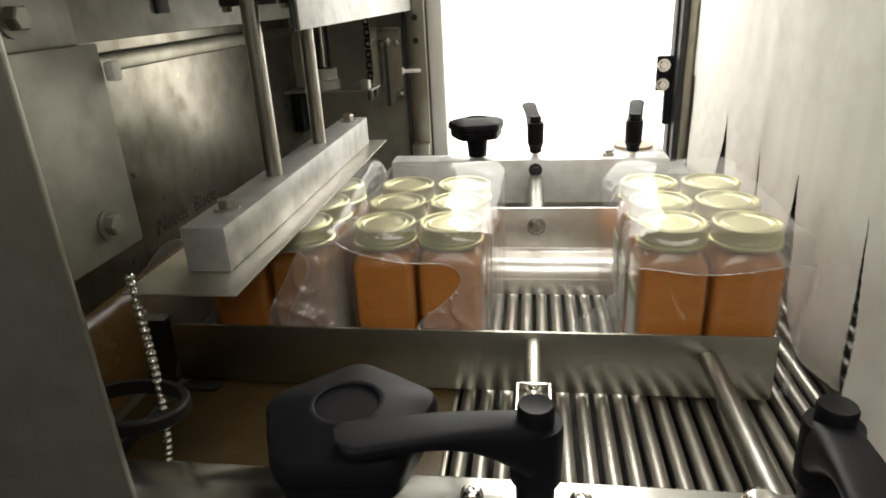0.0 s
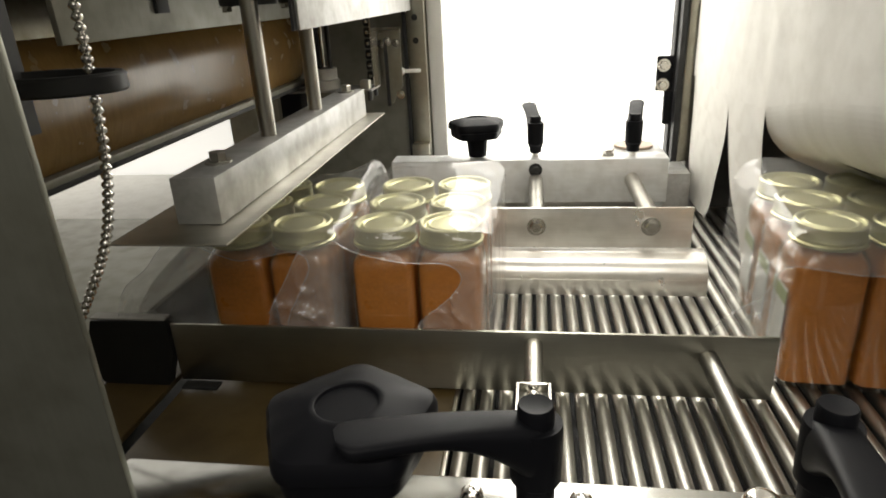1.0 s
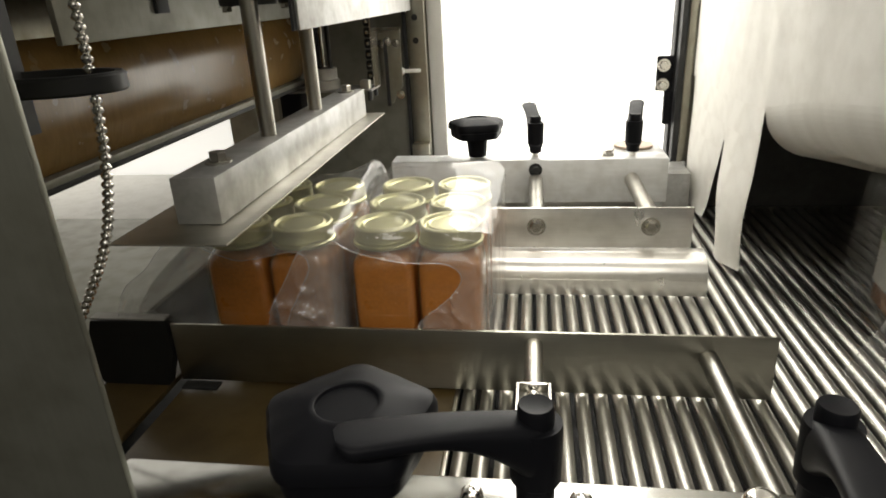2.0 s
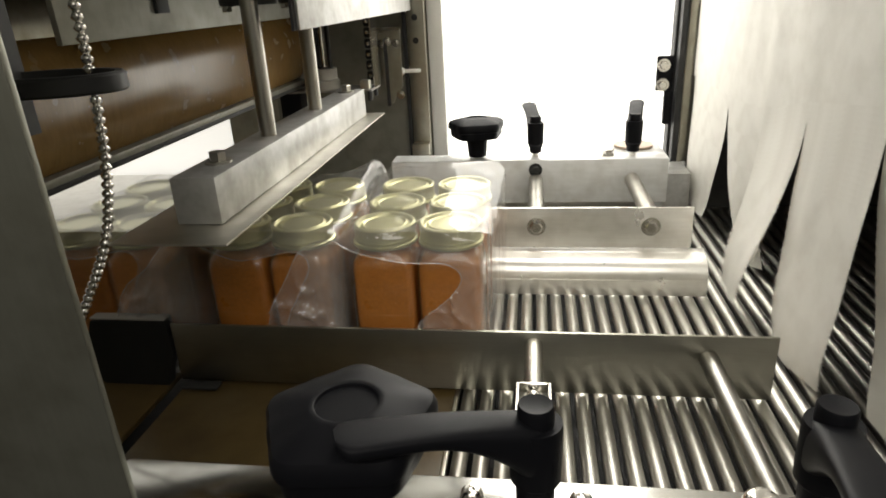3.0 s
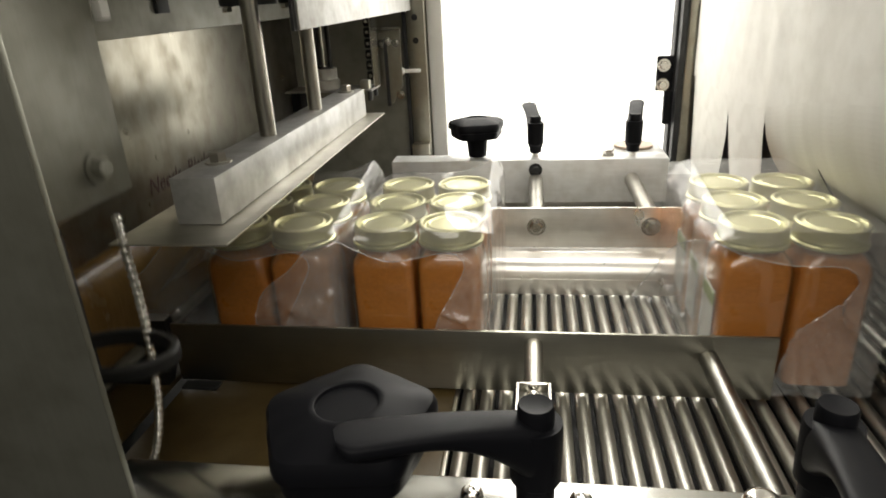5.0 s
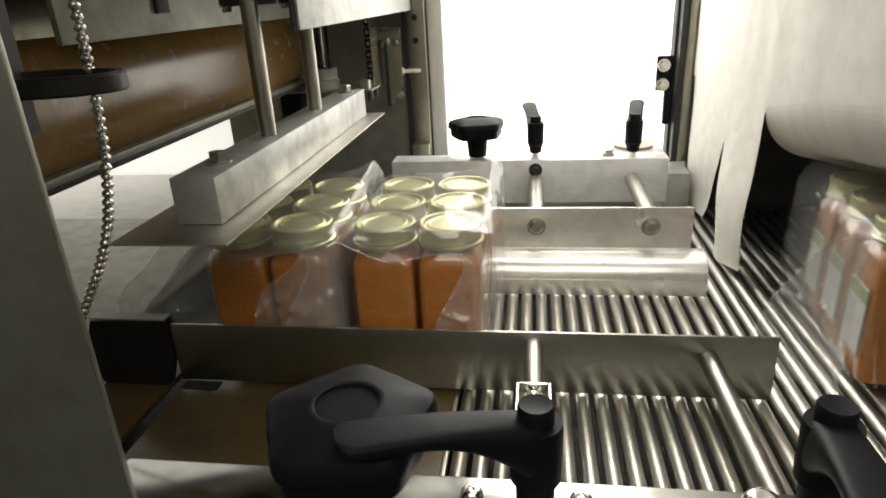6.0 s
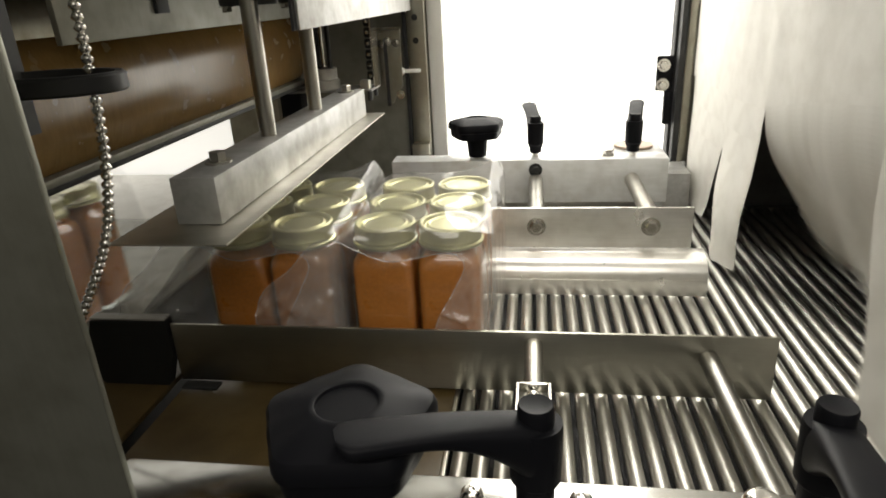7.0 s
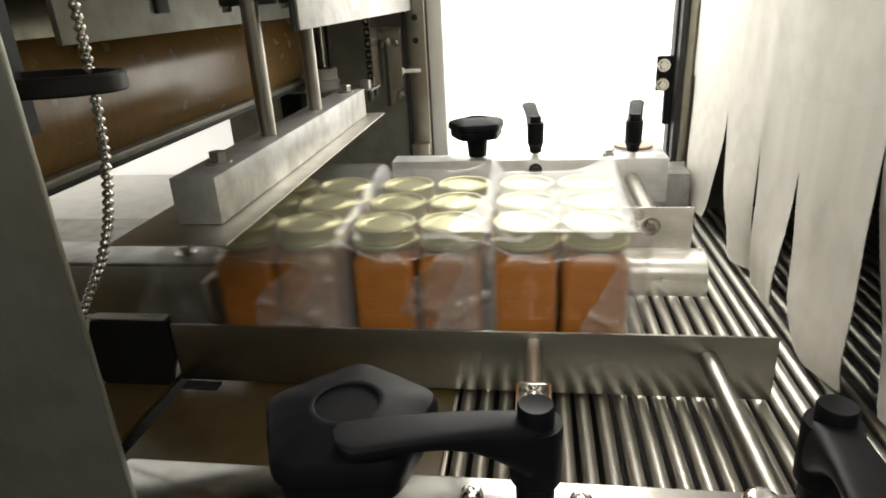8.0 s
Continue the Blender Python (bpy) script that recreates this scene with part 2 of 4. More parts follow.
def tunnel():
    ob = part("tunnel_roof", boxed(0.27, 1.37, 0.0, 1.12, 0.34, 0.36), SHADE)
    tagged(ob, "inner roof of the heat tunnel, shade put into its colour", "tunnel", kind="structure")
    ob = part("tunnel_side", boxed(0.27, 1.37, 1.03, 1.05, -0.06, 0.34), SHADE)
    tagged(ob, "inner side wall of the heat tunnel, shade put into its colour", "tunnel", kind="structure")


def trays():
    t = thing("infeed_tray", (0, 0, 0), "brown cloth-coated slide tray before the rollers", "tray")
    part("sheet", boxed(-0.335, -0.07, 0.22, 0.78, -0.008, -0.003, bevel=0.001), TAN, t)
    part("edge_strip", boxed(-0.0698, -0.066, 0.22, 0.78, -0.009, -0.0025, bevel=0.0006), STEEL, t)
    part("near_lip", boxed(-0.335, -0.07, 0.214, 0.2198, -0.02, -0.002, bevel=0.001), TAN, t)
    for x in (-0.30, -0.14):
        part("rivet", lathe([(0, 0), (0.004, 0), (0.0036, 0.0012), (0, 0.0016)], 16, None, Matrix.Translation((x, 0.30, -0.003))), STEEL, t)
    t = part("seal_tray", boxed(-0.9, -0.352, 0.22, 0.55, -0.01, -0.004, bevel=0.001), TAN)
    tagged(t, "brown cloth-coated infeed tray beside a dark slit", "tray")


def infeed_belt():
    t = thing("infeed_belt", (0, 0, 0), "white plastic infeed belt behind the seal jaw", "conveyor belt")
    part("belt", boxed(-1.5, -0.47, 0.98, 1.28, -0.012, -0.006, bevel=0.002), PALE, t)
    part("slide_plate", boxed(-1.5, -0.47, 0.56, 0.978, -0.012, -0.006, bevel=0.001), COLUMN, t, "dull steel slide plate")
    part("side_rail", boxed(-1.5, -0.47, 0.552, 0.559, -0.03, -0.002, bevel=0.001), STEEL, t)


def rollers():
    prof = [(0, 0), (0.002, 0), (0.002, 0.004), (0.0058, 0.004), (0.0064, 0.0048), (0.0064, 0.7252), (0.0058, 0.726), (0.002, 0.726), (0.002, 0.73), (0, 0.73)]
    first = None
    for i in range(50):
        x = -0.0565 + i * 0.0169
        m = pose(x, 0.285, -0.0064, -90, 0, 0)
        if first is None:
            first = part("conveyor_roller", lathe(prof, 20), ROLLER, None, at=m)
            tagged(first, "polished steel conveyor roller in the roller bed", "roller", "rollers of the conveyor bed")
        else:
            copy_thing(first, m)
    for y, name in ((0.278, "roller_side_frame"), (1.016, "roller_side_frame")):
        ob = part(name, boxed(-0.07, 0.9, y, y + 0.006, -0.05, -0.002), STEEL)
        tagged(ob, "steel side frame carrying the conveyor rollers", "frame", kind="structure")


# ---- blocks, knobs, levers and guides ----
def side_block(name, x0, x1, y0, y1, label, mat):
    t = thing(name, (0, 0, 0), label, "mounting block")
    part("bar", boxed(x0, x1, y0, y1, 0.03, 0.098, bevel=0.0012), mat, t)
    return t


def star_knob(place, angle):
    t = thing("star_knob", place @ pose(0, 0, 0, 0, 0, angle), "black plastic star knob screwed into the aluminium block", "knob", "star knobs")
    steps, lobes = 120, 5
    bm = bmesh.new()
    rows = [(0.80, 0.0335), (0.90, 0.034), (0.925, 0.036), (0.925, 0.0445), (0.985, 0.0455), (1.0, 0.048), (0.995, 0.0535), (0.95, 0.057), (0.80, 0.0598), (0.46, 0.0628), (0.40, 0.0632), (0.375, 0.0628), (0.365, 0.0612), (0.20, 0.0610)]
    rings = []
    for k, z in rows:
        ring = []
        for i in range(steps):
            a = 2 * pi * i / steps
            lobe = 0.0415 + (0.0029 * cos(lobes * a) + 0.0007 * cos(2 * lobes * a)) * max(0.0, min(1.0, (k - 0.42) / 0.3))
            ring.append(bm.verts.new((k * lobe * cos(a), k * lobe * sin(a), z)))
        rings.append(ring)
    for a, b in zip(rings, rings[1:]):
        for i in range(steps):
            bm.faces.new((a[i], a[(i + 1) % steps], b[(i + 1) % steps], b[i]))
    bm.faces.new(rings[-1])
    bm.faces.new(list(reversed(rings[0])))
    part("grip", bm, BLACK, t)
    part("hub", lathe([(0, 0.0025), (0.0128, 0.0025), (0.0142, 0.004), (0.0172, 0.0345), (0, 0.0345)], 32), BLACK, t)
    part("stud", lathe([(0, 0), (0.005, 0), (0.005, 0.009), (0, 0.009)], 20), CHROME, t, "steel threaded stud")
    return t


def clamp_lever(place, angle, tilt=6):
    """Clamping lever: hub with a push button and one arm that leaves along +x."""
    t = thing("clamp_lever", place @ pose(0, 0, 0, 0, 0, angle), "black plastic clamping lever on the aluminium block", "lever", "clamping levers")
    part("stud", lathe([(0, 0), (0.0045, 0), (0.0045, 0.008), (0, 0.008)], 20), CHROME, t, "steel threaded stud")
    part("hub", lathe([(0, 0.007), (0.0085, 0.007), (0.0095, 0.008), (0.0095, 0.018), (0.0125, 0.021), (0.013, 0.05), (0.0125, 0.053), (0, 0.053)], 36), BLACK, t)
    part("button", lathe([(0, 0.052), (0.0088, 0.052), (0.0088, 0.0615), (0.008, 0.063), (0.004, 0.0622), (0, 0.062)], 28), BLACK, t)
    bm = bmesh.new()
    rings = []
    for i in range(41):
        s = i / 40
        x = -0.004 + s * 0.097
        top = 0.0545 + 0.0145 * s + 0.002 * sin(s * pi)
        deep = 0.0085 + 0.034 * max(0.0, 1 - s * 1.55) ** 2.2
        w = 0.0122 - 0.0025 * sin(min(1, s * 1.6) * pi * 0.5) + 0.0022 * s
        if s > 0.92:
            round_off = math.sqrt(max(0.03, 1 - ((s - 0.92) / 0.08) ** 2))
            w, deep = w * (0.35 + 0.65 * round_off), deep * (0.5 + 0.5 * round_off)
        ring = []
        for k in range(24):
            c, d = cos(2 * pi * k / 24), sin(2 * pi * k / 24)
            ring.append(bm.verts.new((x, w * math.copysign(abs(c) ** 0.55, c), top - deep / 2 + deep / 2 * math.copysign(abs(d) ** 0.6, d))))
        rings.append(ring)
    for a, b in zip(rings, rings[1:]):
        for k in range(24):
            bm.faces.new((a[k], a[(k + 1) % 24], b[(k + 1) % 24], b[k]))
    bm.faces.new(rings[0]), bm.faces.new(rings[-1])
    part("arm", bm, BLACK, t)
    return t


def near_side():
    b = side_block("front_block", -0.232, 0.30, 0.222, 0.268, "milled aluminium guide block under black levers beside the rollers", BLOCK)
    for x, y in ((0.113, 0.258), (-0.03, 0.252), (0.025, 0.252)):
        r = 0.0098 if x > 0.1 else 0.0062
        part("cap_bolt", lathe([(0, 0), (r, 0), (r, 0.002), (r * 0.9, 0.0045), (r * 0.6, 0.0065), (r * 0.3, 0.0068), (0, 0.0058)], 28, None, Matrix.Translation((x, y, 0.098))), CHROME, b, "round-headed steel bolt")
    star_knob(pose(-0.0885, 0.246, 0.0965), 96)
    clamp_lever(pose(0.002, 0.248, 0.098), 203)
    clamp_lever(pose(0.136, 0.256, 0.098), -100)
    g = thing("front_guide", (0, 0, 0), "thin steel guide rail between the jar packs and levers", "guide rail")
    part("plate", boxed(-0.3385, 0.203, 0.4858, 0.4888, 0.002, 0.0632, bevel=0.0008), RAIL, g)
    part("guide_rod", rod(bmesh.new(), (0.1485, 0.2, 0.042), (0.1485, 0.4858, 0.042), 0.0082), BAR, g, "polished round guide rod")
    part("guide_rod", rod(bmesh.new(), (0.0015, 0.415, 0.0505), (0.0015, 0.4858, 0.0505), 0.0078), ROD, g, "polished round guide rod")
    clamp = thing("rod_bracket", (0, 0, 0), "slotted bright steel strap with a screw on the guide rod", "bracket")
    part("strap", boxed(-0.0105, 0.0135, 0.265, 0.416, 0.049, 0.0515, bevel=0.0006), COLUMN, clamp)
    for x in (-0.0118, 0.0125):
        part("edge", boxed(x, x + 0.0023, 0.265, 0.416, 0.0517, 0.0595, bevel=0.0006), CHROME, clamp)
    part("end_plate", boxed(-0.0095, 0.0123, 0.4135, 0.416, 0.0517, 0.0595, bevel=0.0006), CHROME, clamp)
    part("washer", lathe([(0, 0), (0.0072, 0), (0.0072, 0.0012), (0, 0.0012)], 24, None, Matrix.Translation((0.0015, 0.4075, 0.0517))), STEEL, clamp)
    part("screw", lathe([(0, 0), (0.0052, 0), (0.005, 0.002), (0.003, 0.0036), (0, 0.004)], 20, None, Matrix.Translation((0.0015, 0.4075, 0.053))), CHROME, clamp)


def folded_strip(points, x0, x1, deep):
    """Sheet bent along x through (y, z) points, with thickness."""
    bm = bmesh.new()
    under = [(y + deep * 0.8, z - deep) for y, z in points]
    loop = points + under[::-1]
    a = [bm.verts.new((x0, y, z)) for y, z in loop]
    b = [bm.verts.new((x1, y, z)) for y, z in loop]
    for i in range(len(a)):
        j = (i + 1) % len(a)
        bm.faces.new((a[i], a[j], b[j], b[i]))
    bm.faces.new(a), bm.faces.new(list(reversed(b)))
    return bm


def far_side():
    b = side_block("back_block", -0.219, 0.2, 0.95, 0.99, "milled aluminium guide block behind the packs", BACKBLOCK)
    bolt_part(b, (0.114, 0.972, 0.098), (0, 0, 1), 0.015, 0.008)
    bolt_part(b, (0.0042, 0.95, 0.0825), (0, -1, 0), 0.012, 0.006, mat=DARK)
    star_knob(pose(-0.0855, 0.97, 0.098), 100)
    clamp_lever(pose(0.004, 0.97, 0.098), 97)
    clamp_lever(pose(0.1495, 0.97, 0.098), 80)
    g = thing("back_guide", (0, 0, 0), "folded steel guide rail behind the packs", "guide rail")
    # the light on this rail is put into its brighter steel colour
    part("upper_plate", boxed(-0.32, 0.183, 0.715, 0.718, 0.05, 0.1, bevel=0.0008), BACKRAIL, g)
    part("ledge", folded_strip([(0.7148, 0.0498), (0.7125, 0.0468), (0.7085, 0.0452), (0.7, 0.0424), (0.6935, 0.0392), (0.6888, 0.0335), (0.6862, 0.0278), (0.6855, 0.022)], -0.32, 0.198, 0.0022), BACKRAIL, g, "rounded fold, its bright light put into the colour")
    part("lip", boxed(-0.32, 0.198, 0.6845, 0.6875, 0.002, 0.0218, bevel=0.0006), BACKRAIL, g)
    for x in (0.005, 0.148):
        part("guide_rod", rod(bmesh.new(), (x, 0.718, 0.066), (x, 1.0, 0.066), 0.0108), ROD, g, "dull round guide rod")
        bolt_part(g, (x * 0.92, 0.715, 0.077), (0, -1, 0), 0.013, 0.006)


# ---- the seal head ----
DROP = 0.0375


def hold_down():
    t = thing("hold_down_bar", (0, 0, 0.192), "aluminium hold-down bar on a thin steel plate", "hold-down bar")
    part("plate", boxed(-0.287, -0.2011, 0.3672, 0.8544, -0.0015, 0.0, bevel=0.0004), STEEL, t)
    part("bar", boxed(-0.2558, -0.2213, 0.4042, 0.8333, 0.0005, 0.0355, bevel=0.001), ALUMINIUM, t)
    for y in (0.547, 0.682):
        part("rod", rod(bmesh.new(), (-0.2386, y, 0.03), (-0.2386, y, 0.346), 0.0075), ROD, t, "round steel lifting rod")
    for y in (0.448, 0.808):
        bolt_part(t, (-0.239, y, 0.0355), (0, 0, 1), 0.012, 0.0072, mat=ROD)
    return t


def profile_bar(points, y0, y1):
    """A bar along y with the given (x, z) section."""
    bm = bmesh.new()
    a = [bm.verts.new((x, y0, z)) for x, z in points]
    b = [bm.verts.new((x, y1, z)) for x, z in points]
    for i in range(len(a)):
        j = (i + 1) % len(a)
        bm.faces.new((a[i], a[j], b[j], b[i]))
    bm.faces.new(a), bm.faces.new(list(reversed(b)))
    return bm


def carriage():
    """The seal carriage, at its lower stop; the panel with its brown-covered jaw, side plate, bead cable and strap."""
    t = thing("seal_carriage", (0, 0, 0), "steel seal carriage with a brown covered jaw and bead cable", "seal carriage")
    x = -0.375
    part("panel", boxed(x - 0.004, x, 0.42, 1.02, 0.10, 0.6, bevel=0.0008), STAINED, t, "stained steel front panel")
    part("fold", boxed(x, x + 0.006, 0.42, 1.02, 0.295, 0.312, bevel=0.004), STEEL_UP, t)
    part("jaw", profile_bar([(x - 0.05, 0.1)] + [(x - 0.012 + 0.03 * sin(a) ** 0.9, 0.056 + 0.05 * cos(a)) for a in np.linspace(0.05, 1.5, 12)] + [(x + 0.017, 0.03), (x + 0.012, 0.012), (x + 0.006, 0.004), (x - 0.05, 0.004)], 0.30, 1.0), JAW, t, "brown cloth-covered seal jaw")
    part("jaw_rail", boxed(x - 0.02, x + 0.016, 0.30, 1.0, -0.003, 0.0035, bevel=0.001), COLUMN, t)
    part("jaw_edge", boxed(x - 0.02, x + 0.013, 0.30, 1.0, -0.009, -0.0032, bevel=0.001), DARK, t)
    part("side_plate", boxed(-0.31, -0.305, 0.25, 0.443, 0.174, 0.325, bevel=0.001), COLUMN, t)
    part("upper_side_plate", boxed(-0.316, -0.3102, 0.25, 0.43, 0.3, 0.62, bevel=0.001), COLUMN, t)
    part("spacer", boxed(-0.305, -0.297, 0.443, 0.454, 0.298, 0.312, bevel=0.002), WHITE, t, "white plastic spacer")
    for p in ((-0.305, 0.406, 0.199), (-0.31, 0.374, 0.345)):
        bolt_part(t, p, (1, 0, 0), 0.014, 0.008, mat=COLUMN)
    part("guide_bar", boxed(-0.318, -0.308, 0.345, 0.362, 0.05, 0.168), DARK, t)
    # flat loop of rubber strap
    bm = bmesh.new()
    ring = []
    for a in np.linspace(-2.7, 2.7, 28):
        c = Vector((-0.277 + 0.040 * cos(a), 0.345 + 0.026 * sin(a), 0.082))
        n = Vector((cos(a), sin(a), 0))
        ring.append([bm.verts.new(c + n * dx + Vector((0, 0, dz))) for dx, dz in ((0.002, 0.0055), (0.0035, 0.004), (0.0035, -0.004), (0.002, -0.0055), (-0.002, -0.0055), (-0.002, 0.0055))])
    for a, b in zip(ring, ring[1:]):
        for k in range(6):
            bm.faces.new((a[k], a[(k + 1) % 6], b[(k + 1) % 6], b[k]))
    bm.faces.new(ring[0]), bm.faces.new(ring[-1])
    part("strap", bm, SEAL, t, "black rubber strap loop")
    cable(t, [(-0.2715, 0.37, 0.176), (-0.270, 0.37, 0.125), (-0.270, 0.37, 0.095), (-0.272, 0.37, 0.06), (-0.276, 0.37, 0.024), (-0.286, 0.37, -0.016), (-0.302, 0.37, -0.049), (-0.33, 0.37, -0.093)])
    # hand-written note on the panel
    cu = bpy.data.curves.new("note", "FONT")
    cu.body, cu.size, cu.shear, cu.extrude = "Needs  Blade", 0.024, 0.25, 0.0001
    ob = new("note_curve", cu)
    me = bpy.data.meshes.new_from_object(ob)
    bpy.data.objects.remove(ob)
    note = part("note", me, INK, t, "hand-written note in dark ink", Matrix.Translation((x + 0.0006, 0.565, 0.128)) @ Matrix(((0, 0, 1, 0), (1, 0, 0, 0), (0, 1, 0, 0), (0, 0, 0, 1))))
    return t


def cable(parent, pts):
    """Flexible metal conduit: a run of rings along a smooth line."""
    pts = [Vector(p) for p in pts]
    bm = bmesh.new()
    line = []
    for i in range(len(pts) - 1):
        p0, p1, p2, p3 = pts[max(i - 1, 0)], pts[i], pts[i + 1], pts[min(i + 2, len(pts) - 1)]
        for k in range(60):
            s = k / 60
            line.append(0.5 * ((2 * p1) + (p2 - p0) * s + (2 * p0 - 5 * p1 + 4 * p2 - p3) * s * s + (3 * p1 - p0 - 3 * p2 + p3) * s ** 3))
    gone, rings = 0.0, []
    for a, b in zip(line, line[1:]):
        gone += (b - a).length
        r = 0.0012 + 0.0026 * abs(sin(gone / 0.0062 * pi)) ** 0.7
        q = (b - a).to_track_quat("Z", "Y").to_matrix()
        rings.append([bm.verts.new(a + q @ Vector((r * cos(2 * pi * k / 12), r * sin(2 * pi * k / 12), 0))) for k in range(12)])
    for a, b in zip(rings, rings[1:]):
        for k in range(12):
            bm.faces.new((a[k], a[(k + 1) % 12], b[(k + 1) % 12], b[k]))
    part("bead_cable", bm, CHROME, parent, "bright metal bead cable")


def machine_frame():
    t = thing("machine_column", (0, 0, 0), "dull stainless steel machine column beside the seal carriage", "machine column")
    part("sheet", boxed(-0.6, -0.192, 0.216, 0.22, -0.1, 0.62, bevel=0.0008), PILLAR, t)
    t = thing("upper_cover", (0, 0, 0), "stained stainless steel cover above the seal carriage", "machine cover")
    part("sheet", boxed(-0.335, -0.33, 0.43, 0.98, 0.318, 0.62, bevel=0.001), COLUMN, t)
    # dark reflection in the cover, added as a thin strip
    part("strip", boxed(-0.33, -0.326, 0.555, 0.575, 0.335, 0.62, bevel=0.001), DARK, t, "dark strip in place of an upright reflection")
    t = thing("bracket_plate", (0, 0, 0), "bright steel bracket plate above the lifting rods", "bracket")
    part("plate", boxed(-0.2, -0.197, 0.55, 1.1, 0.316, 0.62, bevel=0.001), ALUMINIUM, t)
    part("edge", boxed(-0.203, -0.2003, 0.545, 0.56, 0.316, 0.62), DARK, t)
    t = thing("rod_clamp", (0, 0, 0), "dark steel clamp collar round the lifting rods", "clamp")
    for y in (0.57, 0.71):
        part("collar", lathe([(0.0085, 0.338), (0.024, 0.338), (0.025, 0.34), (0.025, 0.352), (0.0085, 0.352)], 32, None, Matrix.Translation((-0.2485, y, 0))), DARK, t)
        bolt_part(t, (-0.265, y - 0.01, 0.338), (0, 0, -1), 0.008, 0.004)
    part("bar", boxed(-0.268, -0.229, 0.53, 0.75, 0.352, 0.37, bevel=0.001), DARK, t)


def rear_machinery():
    """Drive parts between the hold-down bar and the window."""
    t = thing("rear_post", (0, 0, 0), "dull steel rear post with bolt holes and a dark slot", "machine post")
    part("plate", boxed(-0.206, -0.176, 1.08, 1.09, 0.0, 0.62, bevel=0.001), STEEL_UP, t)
    # slot and bolt holes are black solids; the shade inside them is their colour
    part("slot", boxed(-0.213, -0.2065, 1.078, 1.092, 0.0, 0.62), SEAL, t)
    for z in (0.305, 0.269):
        part("bolt_hole", lathe([(0, 0), (0.0046, 0), (0.005, 0.001), (0, 0.0014)], 20, None, turn((-0.192, 1.08, z), (0, -1, 0))), SEAL, t)
    part("foot", boxed(-0.206, -0.176, 1.06, 1.08, 0.06, 0.1, bevel=0.001), STEEL_UP, t)
    tie = thing("cable_tie", (0, 0, 0), "white plastic cable tie round the rear post", "cable tie")
    part("band", boxed(-0.221, -0.186, 1.072, 1.0765, 0.2185, 0.2245, bevel=0.001), WHITE, tie)
    part("head", boxed(-0.2225, -0.213, 1.066, 1.073, 0.2165, 0.2275, bevel=0.0015), WHITE, tie)
    ch = thing("drive_chain", (0, 0, 0), "dark steel roller chain hanging beside the bracket", "chain")
    for i in range(10):
        z = 0.222 + i * 0.0165
        bm = bmesh.new()
        box(bm, -0.2635, -0.2525, 1.02, 1.0225, z - 0.0075, z + 0.0075, bevel=0.003)
        part("link", bm, DARK, ch)
        part("pin", lathe([(0, 0), (0.003, 0), (0.003, 0.002), (0, 0.0025)], 14, None, turn((-0.258, 1.02, z), (0, -1, 0))), CHROME, ch)
    br = thing("angle_bracket", (0, 0, 0), "thin bright steel angle bracket on the rear drive", "bracket")
    part("upright", boxed(-0.2455, -0.2435, 0.985, 1.02, 0.208, 0.32), CHROME, br)
    part("shelf", boxed(-0.40, -0.2435, 0.96, 1.02, 0.206, 0.2085), ALUMINIUM, br)
    part("block", boxed(-0.262, -0.248, 0.965, 0.98, 0.2087, 0.222, bevel=0.001), STEEL, br)
    part("screw", rod(bmesh.new(), (-0.25, 0.975, 0.190), (-0.25, 0.975, 0.2057), 0.004), DARK, br)
    part("screw", rod(bmesh.new(), (-0.243, 0.985, 0.196), (-0.243, 0.985, 0.2057), 0.003), DARK, br)
    cy = thing("air_cylinder", (0, 0, 0), "grey air cylinder with two guide rods on the shelf", "cylinder")
    part("flange", lathe([(0, 0.2088), (0.026, 0.2088), (0.026, 0.222), (0.023, 0.2235), (0.023, 0.24), (0, 0.24)], 36, None, Matrix.Translation((-0.326, 0.985, 0))), GREY, cy)
    for dx, m in ((-0.008, DARK), (0.0, CHROME), (0.010, SEAL)):
        part("guide_rod", rod(bmesh.new(), (-0.322 + dx, 0.985, 0.24), (-0.322 + dx, 0.985, 0.6), 0.0035), m, cy)
    bx = thing("motor_box", (0, 0, 0), "black motor box below the cylinder shelf", "motor")
    part("housing", boxed(-0.402, -0.366, 0.985, 1.03, 0.14, 0.2055, bevel=0.003), BLACK, bx)
    hk = thing("latch_arm", (0, 0, 0), "polished steel latch arm with a pivot bolt", "latch")
    part("arm", profile_bar([(-0.249, 0.284), (-0.213, 0.29), (-0.214, 0.20), (-0.232, 0.172), (-0.240, 0.172), (-0.247, 0.235)], 1.055, 1.06), STEEL_UP, hk)
    part("tongue", boxed(-0.241, -0.2355, 1.052, 1.055, 0.168, 0.275), DARK, hk)
    for x, z in ((-0.244, 0.268), (-0.234, 0.271), (-0.221, 0.268), (-0.2185, 0.186)):
        bolt_part(hk, (x, 1.055, z), (0, -1, 0), 0.008, 0.004)
    part("top", boxed(-0.25, -0.21, 1.04, 1.06, 0.29, 0.293), CHROME, hk)
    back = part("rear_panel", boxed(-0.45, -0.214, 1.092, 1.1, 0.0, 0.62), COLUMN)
    tagged(back, "dull dark steel panel behind the drive parts", "machine panel", kind="structure")
    c = thing("door_catch", (0, 0, 0), "black door catch with two steel bolts beside the window", "door catch")
    part("body", boxed(0.198, 0.224, 1.09, 1.1, 0.174, 0.229, bevel=0.0015), BLACK, c)
    part("tongue", boxed(0.212, 0.226, 1.088, 1.098, 0.12, 0.174, bevel=0.001), BLACK, c)
    for z in (0.215, 0.184):
        bolt_part(c, (0.208, 1.09, z), (0, -1, 0), 0.012, 0.006)
